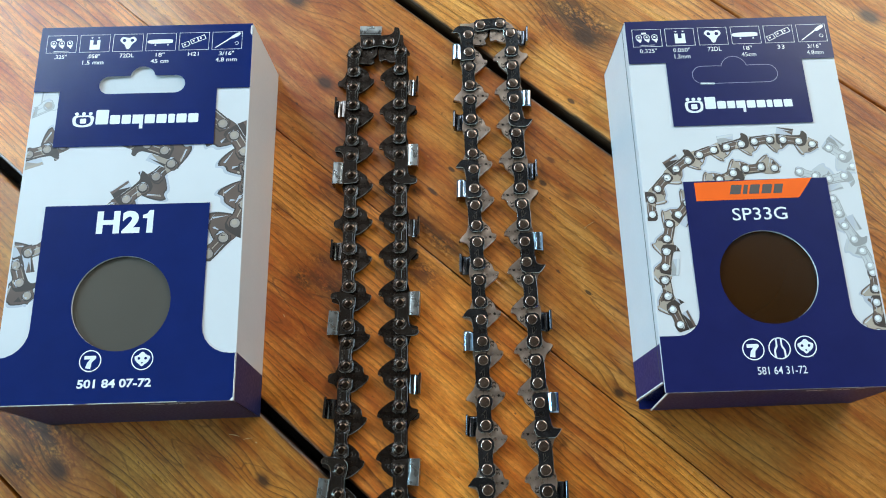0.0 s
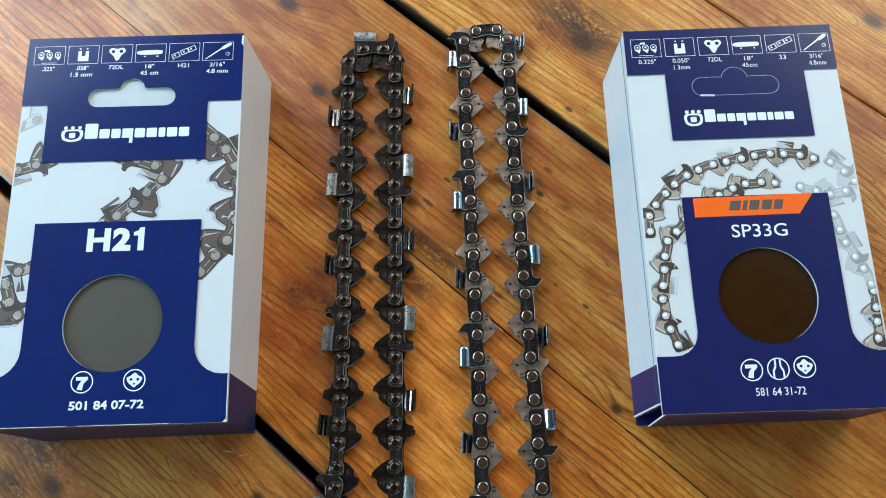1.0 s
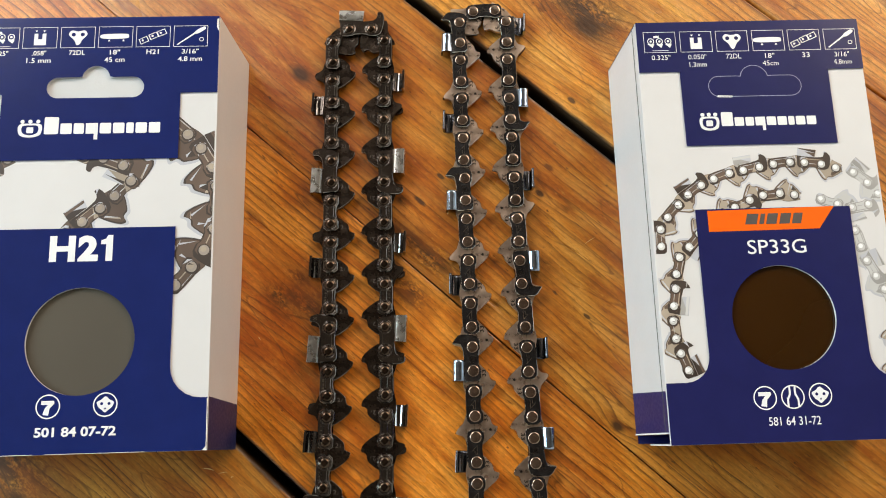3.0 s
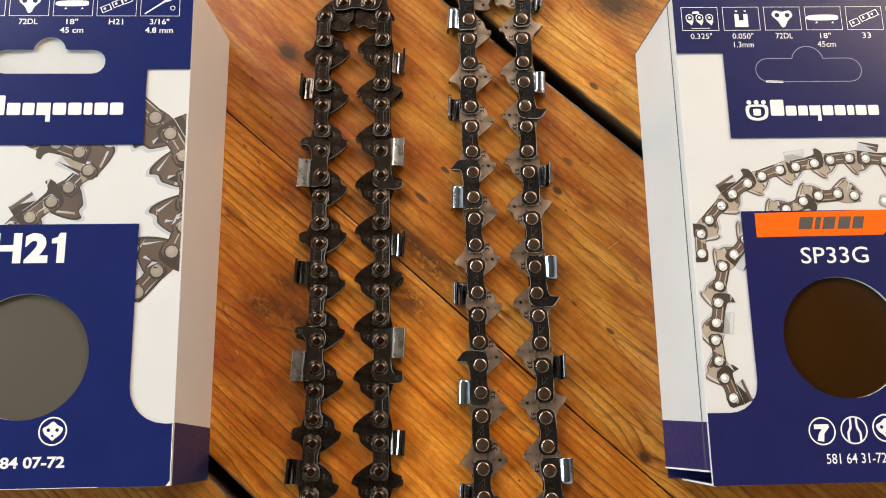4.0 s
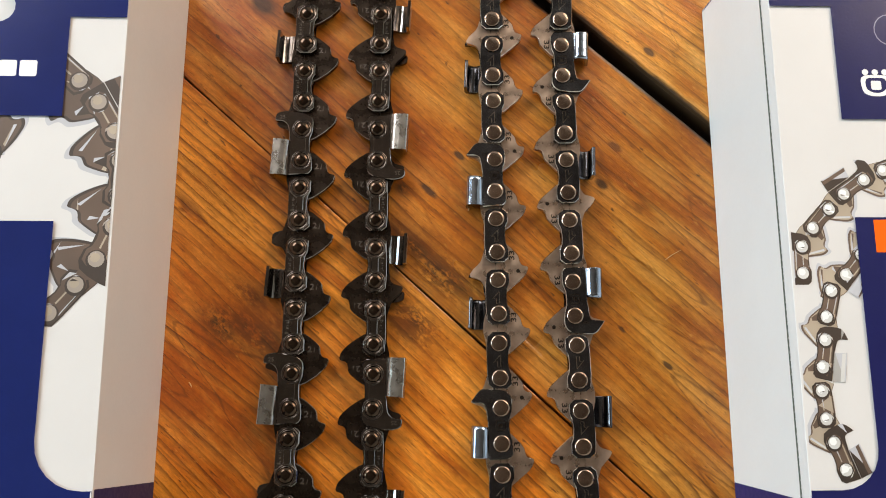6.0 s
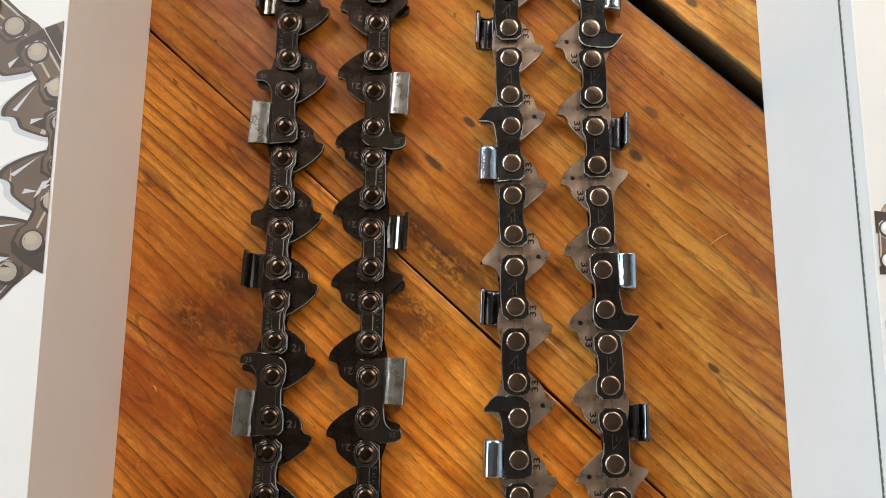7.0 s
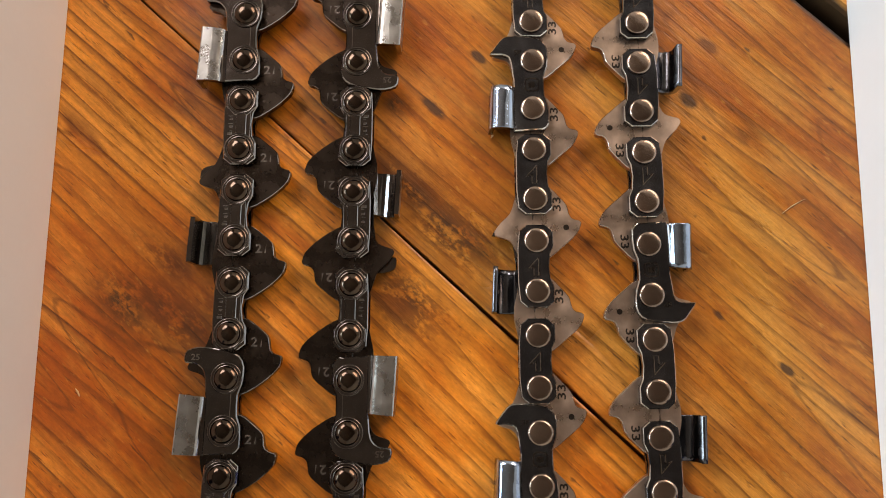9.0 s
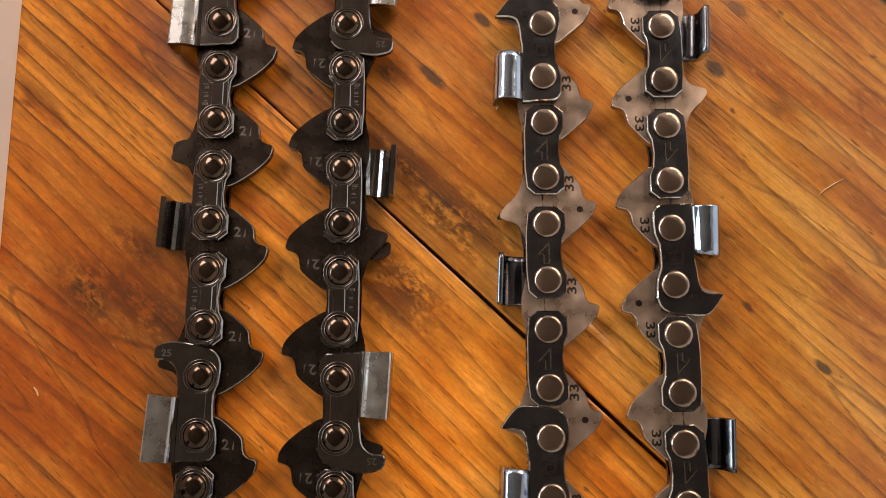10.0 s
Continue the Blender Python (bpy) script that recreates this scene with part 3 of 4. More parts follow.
def drive_mesh(kind, guard):
    outline = curve(TANG[kind][::-1] + (BUMPED if guard else BACK), 2)
    bm = slab([outline], 2.15, 3.75, 0.11, rim=1)
    if kind == "b":
        if guard:
            # a dark disc painted in place of the shaded hole
            slab([circle(-1.2, -5.5, 0.52, 12)], 3.7, 3.765, 0.0, bm, 2)
        stamped(bm, "33", lambda x, y: (3.0 + x * 1.25, -3.9 + y * 0.75), 3.77, 2)
    else:
        stamped(bm, "21", lambda x, y: (2.5 + y * 0.8, -4.5 - x * 0.95), 3.77, 2)
    return bm


def cutter_mesh(kind, low=False):
    """Side plate with gullet and depth gauge, and the bent top plate with its ground edge."""
    bm = slab([curve(CUTTER[kind][:-2], 2, False) + CUTTER[kind][-2:]], 3.85, 5.1, 0.2, rim=2)
    if kind == "a":
        outer = [(3.3, 5.1), (3.75, 5.14), (4.1, 5.26), (4.3, 5.5), (4.6, 5.72), (5.0, 5.84), (5.5, 5.9), (6.2, 5.95), (8.05, 5.88), (8.3, 5.7), (8.38, 5.3), (8.4, 1.0)]
        inner = [(7.6, 1.0), (7.5, 4.1), (7.15, 4.7), (6.6, 5.0), (6.1, 4.9), (5.6, 4.6), (4.9, 4.5), (4.0, 4.3), (3.3, 3.85)]
        # highlight stripes painted along the bends: bright, dim and satin steel by face
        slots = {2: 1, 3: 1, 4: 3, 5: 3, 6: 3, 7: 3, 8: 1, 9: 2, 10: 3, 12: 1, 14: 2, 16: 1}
    else:
        outer = [(3.3, 5.1), (3.7, 5.15), (4.2, 5.5), (5.0, 5.85), (5.8, 5.9), (6.9, 5.65), (7.4, 5.3), (7.8, 4.5), (8.0, 0.9)]
        inner = [(7.15, 0.9), (7.0, 4.0), (6.5, 4.7), (5.6, 4.95), (4.8, 4.8), (3.9, 4.2), (3.3, 3.85)]
        # outer faces carry the painted sky reflection
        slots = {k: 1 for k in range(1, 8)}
    ring = outer + inner
    rows = []
    for k, s in enumerate(((-8.6, -8.4, -1.6, -0.9) if low else (-8.7, -8.5, 0.2, 1.1)) if kind == "a" else (-8.1, -7.9, -1.3, -0.4)):
        rows.append([bm.verts.new(((s + (0.09 * (n - 3.3) if k > 1 else 0.02 * (n - 3.3))) * MM, (n - 0.05 * (s + 8.5) if n > 4 else n) * MM, z * MM)) for n, z in ring])
    made = []
    for a, b in zip(rows, rows[1:]):
        for i in range(len(ring)):
            f = bm.faces.new((a[i], a[(i + 1) % len(ring)], b[(i + 1) % len(ring)], b[i]))
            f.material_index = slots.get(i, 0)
            f.smooth = kind == "b"
            made.append(f)
    made += [bm.faces.new(rows[0]), bm.faces.new(rows[-1][::-1])]
    made[-1].material_index = 1
    bmesh.ops.recalc_face_normals(bm, faces=made)
    return bm


def stamp_mesh(kind):
    """The marks pressed into a cutter's side plate."""
    bm = bmesh.new()
    if kind == "a":
        stamped(bm, "25", lambda x, y: (7.9 + y * 0.55, 5.6 - x * 0.75), 5.13, 0)
        slab([rounded(-2.2, -1.0, 2.2, -0.88, 0.05, 2)], 5.1, 5.14, 0, bm)
    else:
        slab([rounded(-1.3, -1.2, 1.3, 1.4, 0.7, 4), rounded(-1.05, -0.95, 1.05, 1.15, 0.55, 4)], 5.1, 5.15, 0, bm)
        slab([rounded(-0.5, -0.45, 0.5, 0.7, 0.2, 3)], 5.1, 5.15, 0, bm)
        stamped(bm, "SP", lambda x, y: (6.1 + y * 0.5, 2.6 - x * 0.7), 5.13, 0)
    return bm


def rivet_mesh(kind):
    if kind == "a":
        prof = [(1.9, 0.0), (2.0, 0.35), (2.0, 5.05), (2.72, 5.15), (2.70, 5.26), (2.50, 5.32), (2.36, 5.24), (2.12, 5.22), (2.05, 5.45), (1.90, 5.68), (1.65, 5.89), (1.3, 6.06), (0.9, 6.17), (0.5, 6.23), (0.15, 6.25)]
    else:
        prof = [(1.9, 0.0), (2.1, 0.35), (2.0, 5.05), (2.22, 5.08), (2.22, 5.42), (2.15, 5.58), (2.00, 5.70), (1.75, 5.77), (1.35, 5.82), (0.9, 5.85), (0.45, 5.87), (0.15, 5.875)]
    bm = lathe(prof, 28)
    for f in bm.faces:
        far = max(math.hypot(v.co.x, v.co.y) for v in f.verts) / MM
        f.material_index = 1 if far > 2.14 and f.calc_center_median().z > 5.1 * MM and kind == "a" else 0
    return bm


def chain_rivets(left, right, top, count):
    """The rivet pairs of the loop in running order: up the left strand, over the top, down the right strand, round the near end."""
    def strand(c, y0, strap, gap, slack):
        def x_at(y):
            t = max((y - 110) / 100, -1.0)
            base = ((c[0] * t + c[1]) * t + c[2]) * t + c[3]
            return base + ((3 * c[0] - 2 * c[1] + c[2]) * ((y - 110) / 100 + 1.0) if y < 10 else 0)
        pts, y = [], y0
        for i in range(count):
            pts.append(Vector((x_at(y), y)))
            slope = (x_at(y - 1) - x_at(y))
            y -= (strap if i % 2 == 0 else gap + (slack if i < 6 else 0)) / math.hypot(1, slope)
        return pts
    a, b = strand(*left), strand(*right)
    pairs = [(a[i + 1], a[i]) for i in range(count - 2, -1, -2)] + [tuple(Vector(p) for p in top)]
    pairs += [(b[i], b[i + 1]) for i in range(0, count, 2)]
    mid, across = (a[-1] + b[-1]) / 2, (b[-1] - a[-1]).normalized()
    drop = Vector((across.y, -across.x)) * 5.2
    pairs.append((mid + drop + across * left[2] / 2, mid + drop - across * left[2] / 2))
    return pairs


def saw_chain(kind, pairs, first, mats, label):
    """first: the place of the first pair in the run of upper cutter, tie, lower cutter, tie."""
    centre = sum((p for pair in pairs for p in pair), Vector((0, 0))) / (2 * len(pairs))
    ob = thing("saw_chain", pose(centre.x * MM, centre.y * MM, 0), label, "saw chain", "saw chains on the table")
    shapes = {}

    def piece(name, mesh, materials, p, q, text=""):
        key = (name, mesh)
        at = (p + q) / 2 - centre
        m = pose(at.x * MM, at.y * MM, 0, 0, 0, math.degrees(math.atan2(q.y - p.y, q.x - p.x)))
        if key not in shapes:
            made = part(name, shapes_of[mesh](), materials, ob, text)
            shapes[key] = made.data
        else:
            made = new(name, shapes[key])
            made.parent = ob
            if text:
                made["label"] = text
        made.matrix_local = m @ pose(0, 0, 0, random.uniform(-0.7, 0.7), random.uniform(-0.7, 0.7), 0)
        return made

    shapes_of = {
        "tie": lambda: tie_mesh(kind), "tie_low": lambda: mirrored(tie_mesh(kind), MID),
        "cut": lambda: cutter_mesh(kind), "cut_low": lambda: mirrored(cutter_mesh(kind, True), MID),
        "drive": lambda: drive_mesh(kind, False), "guard": lambda: drive_mesh(kind, True), "rivet": lambda: rivet_mesh(kind),
    }
    for i, (p, q) in enumerate(pairs):
        turn = (i + first) % 4
        nxt = pairs[(i + 1) % len(pairs)][0]
        upper = piece("cutter" if turn == 0 else "tie_strap", "cut" if turn == 0 else "tie", mats["cut"] if turn == 0 else mats["tie"], p, q)
        if turn == 0:
            if "stamp" not in shapes:
                shapes["stamp"] = part("stamp", stamp_mesh(kind), mats["stamp"], upper, "marks pressed into the steel").data
            else:
                mark = new("stamp", shapes["stamp"])
                mark.parent = upper
        piece("cutter" if turn == 2 else "tie_strap", "cut_low" if turn == 2 else "tie_low", mats["cut"] if turn == 2 else mats["tie"], p, q)
        piece("drive_link", "guard" if turn in (0, 2) else "drive", mats["drive"], q, nxt)
        for r in (p, q):
            piece("rivet", "rivet", mats["rivet"], r - Vector((1, 0)), r + Vector((1, 0)))
    return ob


COUNT = 34
chain_a = chain_rivets(((1.14, -1.26, 1.62, -39.42), 204.5, 8.9, 7.66, 0.46), ((1.07, -0.12, 0.64, -18.59), 204.2, 8.9, 7.66, 0.46), ((-31.4, 209.7), (-22.5, 209.4)), COUNT)
chain_b = chain_rivets(((0.83, -0.02, -0.84, 13.72), 210.6, 8.95, 7.57, 0.1), ((0.73, 0.92, -2.43, 33.44), 210.1, 8.95, 7.65, 0.0), ((19.4, 215.2), (28.2, 215.3)), COUNT)
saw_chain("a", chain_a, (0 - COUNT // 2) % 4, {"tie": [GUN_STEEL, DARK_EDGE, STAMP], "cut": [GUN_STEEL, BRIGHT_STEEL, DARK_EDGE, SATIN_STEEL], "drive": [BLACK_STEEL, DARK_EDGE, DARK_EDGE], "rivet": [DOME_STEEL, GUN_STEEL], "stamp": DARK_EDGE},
          "blackened steel saw chain loop lying flat on the boards")
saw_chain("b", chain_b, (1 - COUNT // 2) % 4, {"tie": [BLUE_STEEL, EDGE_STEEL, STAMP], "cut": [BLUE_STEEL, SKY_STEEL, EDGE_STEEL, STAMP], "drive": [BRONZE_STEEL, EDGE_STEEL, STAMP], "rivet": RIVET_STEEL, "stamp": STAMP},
          "saw chain loop with bronzed drive links and blue-grey cutters")


# ---- chain boxes ----
def clipped(loop, x0, y0, x1, y1):
    for axis, side, lim in ((0, 1, x0), (0, -1, x1), (1, 1, y0), (1, -1, y1)):
        out = []
        for i, p in enumerate(loop):
            q = loop[i - 1]
            pin, qin = side * (p[axis] - lim) >= 0, side * (q[axis] - lim) >= 0
            if pin != qin:
                t = (lim - q[axis]) / (p[axis] - q[axis])
                out.append(tuple(q[k] + t * (p[k] - q[k]) for k in (0, 1)))
            if pin:
                out.append(tuple(p))
        loop = out
        if len(loop) < 3:
            return []
    return loop


def tidy(loop):
    out = []
    for p in loop:
        if not out or math.dist(p, out[-1]) > 0.02:
            out.append(p)
    if len(out) > 2 and math.dist(out[0], out[-1]) < 0.02:
        out.pop()
    return out


def printed_chain(line, scale, kind, bounds, side, bms, start=0, tone=0, reach=1.0, layer=None):
    """The picture of a saw chain along a line: flat areas of ink, each laid a hair above the last. side: to which side the drive links point."""
    fine = curve(line, 12, False)
    pts, step, k = [Vector(fine[0])], (9.0 * scale, 7.7 * scale), 0
    for p, q in zip(fine, fine[1:]):
        p, q = Vector(p), Vector(q)
        while (q - pts[-1]).length >= step[k % 2] and (p - pts[-1]).length < step[k % 2]:
            lo, hi = 0.0, 1.0
            for _ in range(20):
                m = (lo + hi) / 2
                lo, hi = (m, hi) if (p.lerp(q, m) - pts[-1]).length < step[k % 2] else (lo, m)
            pts.append(p.lerp(q, hi))
            k += 1

    def ink(loop, key):
        lp = tidy(clipped(loop, *bounds))
        if len(lp) > 2 and abs(area(lp)) > 0.05:
            layer[0] += 0.0019
            sheet([lp], layer[0], bms[0], bms[1].index(key))

    def place(outline, a, b, key):
        mid, d = (a + b) / 2, (b - a).normalized()
        n = Vector((-d.y, d.x)) * side
        ink([tuple(mid + d * s * scale + n * (h if h > 0 else h * reach) * scale) for s, h in outline], key)

    links = list(enumerate(zip(pts, pts[1:])))
    body = curve(TANG[kind][::-1] + BACK, 2)
    dark, mid_tone, plate = ("shade", "link", "tan" if kind == "b" else "link") if tone == 0 else ("pale", "faint", "faint")
    for i, (a, b) in links:
        if i % 2:
            place([(s + 0.5, h - 1.0) for s, h in body], a, b, "shadow")
    for i, (a, b) in links:
        if i % 2:
            place(body, a, b, dark if kind == "a" else mid_tone)
            place([(s * 0.93 + 0.1, h * 0.93 + 0.1) for s, h in body], a, b, plate)
            place([(-5.2, -3.2), (-0.8, -7.2), (-0.4, -6.6), (-4.4, -3.0)], a, b, "tan" if tone == 0 and kind == "a" else "faint")
            place([(2.2, -2.6), (5.0, -2.6), (3.0, -4.9), (1.9, -4.6)], a, b, mid_tone)
    for i, (a, b) in links:
        if i % 2 == 0:
            turn = (i // 2 + start) % 4
            if turn in (0, 2):
                place(CUTTER[kind], a, b, dark)
                place([(-8.6, 3.6), (0.8, 3.6), (1.6, 7.6), (-8.2, 7.9)], a, b, "shade" if turn and tone == 0 else "head" if kind == "a" else "pale")
                place([(-8.2, 6.2), (1.0, 6.0), (1.4, 7.2), (-8.1, 7.5)], a, b, ("tan" if kind == "a" else "faint") if turn == 0 else mid_tone)
            place(TIE[kind], a, b, dark)
            place([(s * 0.92, h * 0.84) for s, h in TIE[kind]], a, b, mid_tone)
            place([(-1.8, -0.45), (1.8, -0.45), (1.8, -0.1), (-1.8, -0.1)], a, b, "tan" if tone == 0 else "pale")
            place([(-5.8, 1.9), (5.6, 2.0), (5.4, 2.4), (-5.6, 2.35)], a, b, "tan" if tone == 0 else "pale")
    for p in pts:
        for r, key, dx, dy in ((2.55, dark, 0.0, -0.25), (2.0, "head" if kind == "a" else "faint", 0.0, 0.0), (1.2, "tan" if kind == "a" else "white", -0.3, 0.4)):
            ink(circle(p.x + dx * scale, p.y + dy * scale, r * scale, 16), key)


def ring(x, y, r, w):
    return [circle(x, y, r, 32), circle(x, y, r - w, 32)]


def frame_loop(x0, y0, x1, y1, w):
    return [rect(x0, y0, x1, y1), rect(x0 + w, y0 + w, x1 - w, y1 - w)]


def icon(bm, n, x0, y0, x1, y1, z):
    """The small white pictograms in the header."""
    cx, cy, w, h = (x0 + x1) / 2, (y0 + y1) / 2, x1 - x0, y1 - y0
    sheet(frame_loop(x0, y0, x1, y1, 0.16), z, bm)
    if n == 0:
        for k in range(3):
            x = x0 + w * (0.22 + 0.27 * k)
            sheet(ring(x, cy + 0.4, 1.25, 0.3), z, bm)
            sheet([[(x - 1.3, cy - 0.6), (x + 1.3, cy - 0.6), (x + 0.5, cy - 2.2), (x - 0.3, cy - 1.4)]], z, bm)
            sheet([circle(x, cy + 0.4, 0.45, 10)], z, bm)
        sheet([[(x0 + w * 0.3, cy + 1.7), (x0 + w * 0.5, cy + 1.8), (x0 + w * 0.47, cy + 2.6), (x0 + w * 0.32, cy + 2.5)]], z, bm)
        sheet([rect(x0 + w * 0.25, y0 + 0.7, x0 + w * 0.75, y0 + 0.9)], z, bm)
    elif n == 1:
        b = y0 + h * 0.15
        sheet([[(cx - 2.1, b), (cx + 2.1, b), (cx + 2.1, b + h * 0.55), (cx + 0.75, b + h * 0.55), (cx + 0.75, b + h * 0.28), (cx - 0.75, b + h * 0.28), (cx - 0.75, b + h * 0.55), (cx - 2.1, b + h * 0.55)]], z, bm)
        for d in (-1.4, 1.4):
            sheet([[(cx + d - 0.5, b + h * 0.7), (cx + d + 0.5, b + h * 0.7), (cx + d, b + h * 0.62)]], z, bm)
    elif n == 2:
        heart = curve([(cx - 3.3, cy + 1.1), (cx - 2.3, cy + 2.7), (cx, cy + 2.3), (cx + 2.3, cy + 2.7), (cx + 3.3, cy + 1.1), (cx + 1.6, cy - 0.9), (cx + 0.7, cy - 2.7), (cx - 0.4, cy - 2.9), (cx - 1.4, cy - 1.0)], 4)
        sheet([heart, circle(cx - 1.6, cy + 1.1, 0.75, 14), circle(cx + 1.6, cy + 1.1, 0.75, 14)], z, bm)
    elif n == 3:
        sheet([curve([(cx - 4.6, cy + 1.0), (cx - 4.6, cy - 0.6), (cx + 3.6, cy - 0.6), (cx + 4.7, cy + 0.2), (cx + 3.6, cy + 1.2)], 4)], z, bm)
        for d in (-2.3, 2.8):
            sheet([[(cx + d - 0.45, cy - 1.7), (cx + d + 0.45, cy - 1.7), (cx + d, cy - 0.95)]], z, bm)
    elif n == 4:
        for k, (dx, dy) in enumerate(((-3.2, -1.4), (0.2, 0.3), (3.1, 1.5))):
            c, s = math.cos(0.42), math.sin(0.42)
            def at(p, q):
                return (cx + dx + p * c - q * s, cy + dy + p * s + q * c)
            sheet([[at(-1.7, -1.1), at(1.5, -1.1), at(1.5, 1.1), at(-1.7, 1.1)], [at(-1.4, -0.85), at(1.2, -0.85), at(1.2, 0.85), at(-1.4, 0.85)]], z, bm)
            sheet([circle(*at(-0.5, 0.1), 0.42, 10)], z, bm)
    else:
        sheet([[(x0 + 1.2, y0 + 0.9), (x0 + 1.6, y0 + 0.7), (cx + 2.2, cy + 1.3), (cx + 1.7, cy + 1.7)]], z, bm)
        sheet([curve([(cx + 1.4, cy + 1.2), (cx + 2.4, cy + 0.9), (x1 - 1.0, y1 - 1.5), (x1 - 0.8, y1 - 0.6), (x1 - 1.8, y1 - 0.5), (cx + 1.8, cy + 2.1)], 3)], z, bm)
        sheet(ring(x1 - 2.2, cy - 1.3, 0.8, 0.2), z, bm)


def badge(bm, n, x, y, r, z):
    """A round pictogram: a ring with a figure in it."""
    sheet(ring(x, y, r, 0.42), z, bm)
    if n == 0:
        sheet([[(x - 2.2, y + 1.9), (x + 1.9, y + 1.9), (x + 2.1, y + 1.0), (x + 0.6, y - 0.6), (x + 0.3, y - 2.9), (x - 1.6, y - 2.6), (x - 1.0, y - 0.6), (x + 0.0, y + 0.6), (x - 2.2, y + 0.6)]], z, bm)
    elif n == 1:
        sheet([curve([(x - 1.2, y + 3.2), (x - 0.6, y + 3.3), (x - 0.6, y + 0.6), (x - 1.4, y - 0.8), (x - 1.4, y - 3.1), (x - 2.0, y - 2.9), (x - 2.0, y - 0.5), (x - 1.2, y + 1.0)], 2)], z, bm)
        sheet([curve([(x + 0.6, y + 3.3), (x + 1.2, y + 3.2), (x + 1.2, y + 1.0), (x + 2.0, y - 0.5), (x + 2.0, y - 2.9), (x + 1.4, y - 3.1), (x + 1.4, y - 0.8), (x + 0.6, y + 0.6)], 2)], z, bm)
    else:
        face = curve([(x - 2.8, y + 0.8), (x - 1.4, y + 1.6), (x, y + 2.7), (x + 1.4, y + 1.6), (x + 2.8, y + 0.8), (x + 2.2, y - 0.8), (x + 1.0, y - 1.8), (x, y - 2.6), (x - 1.0, y - 1.8), (x - 2.2, y - 0.8)], 3)
        sheet([face, circle(x - 1.2, y + 0.3, 0.5, 12), circle(x + 1.2, y + 0.3, 0.5, 12), circle(x, y - 1.3, 0.32, 10)], z, bm)


def brand_shapes(x0, xm, x1, y, z, size):
    """The maker's mark and name as plain shapes: a ringed shield and a row of blocks."""
    bm, pieces = bmesh.new(), []
    cx = (x0 + xm) / 2
    w = (xm - x0) / 2
    sheet([curve([(cx - w, y + 1.2), (cx - w, y - 2.0), (cx - w * 0.6, y - 3.2), (cx, y - 3.5), (cx + w * 0.6, y - 3.2), (cx + w, y - 2.0), (cx + w, y + 1.2), (cx, y + 1.7)], 3),
           curve([(cx - w * 0.68, y + 0.7), (cx - w * 0.68, y - 1.7), (cx, y - 2.7), (cx + w * 0.68, y - 1.7), (cx + w * 0.68, y + 0.7), (cx, y + 1.0)], 3)], z, bm)
    for d in (-0.7, 0.0, 0.7):
        sheet([circle(cx + d * w, y + 2.4, 0.75, 12)], z, bm)
    sheet([rounded(cx - 1.2, y - 1.9, cx + 1.2, y + 0.3, 0.4, 3)], z, bm)
    widths = (1.25, 1.0, 0.9, 1.05, 1.0, 1.0, 0.65, 1.0, 1.0)
    pitch = (x1 - xm - 1.0) / (sum(widths) + 0.16 * 8)
    x = xm + 1.0
    for k, ww in enumerate(widths):
        pieces.append(bm)
        bm = bmesh.new()
        top, low = (y + size * 0.62 if k == 0 else y + size * 0.24), (y - size * 0.72 if k == 3 else y - size * 0.38)
        if k == 3:
            sheet([rect(x, y - size * 0.38, x + ww * pitch, top)], z, bm)
            sheet([rect(x + ww * pitch * 0.68, low, x + ww * pitch, y - size * 0.381)], z, bm)
        else:
            sheet([rounded(x, low, x + ww * pitch, top, 0.25 * size * 0.3, 3)], z, bm)
        x += (ww + 0.16) * pitch
    return pieces + [bm]


def lean(bm, z0, slope):
    """Lays flat work onto the lid, which falls from z0 by the slope."""
    for v in bm.verts:
        v.co.z += z0 * MM + slope * v.co.x
    return bm


def slot_loop(x0, x1, y0, ym, yt):
    """The hanging slot: a long slot with a bump in the middle."""
    r = (ym - y0) / 2
    cx = (x0 + x1) / 2
    lp = circle(x1 - r, y0 + r, r, 10, -90, 90) + [(cx + 6.2, ym)]
    lp += circle(cx, yt - 5.0, 5.0, 12, 10, 170) + [(cx - 6.2, ym)] + circle(x0 + r, y0 + r, r, 10, 90, 270)
    return lp


def panel_loop(w, notch_l, notch_r, high, low, r):
    """The lower coloured field: full width at the foot, narrower above, with rounded inner corners."""
    lp = [(0, 0), (w, 0), (w, low)]
    lp += [(notch_r + r - r * math.sin(radians(a)), low + r - r * math.cos(radians(a))) for a in range(0, 91, 15)]
    lp += [(notch_r, high), (notch_l, high)]
    lp += [(notch_l - r + r * math.cos(radians(a)), low + r - r * math.sin(radians(a))) for a in range(0, 91, 15)]
    return lp + [(0, low)]


def upright(bm, m):
    bmesh.ops.transform(bm, matrix=m, verts=bm.verts[:])
    return bm


def strips(bm, length):
    """Cuts a long panel across, so that it can be twisted a little."""
    for k in range(1, int(length / 8)):
        bmesh.ops.bisect_plane(bm, geom=bm.verts[:] + bm.edges[:] + bm.faces[:], plane_co=(k * 8 * MM, 0, 0), plane_no=(1, 0, 0))
    return bm


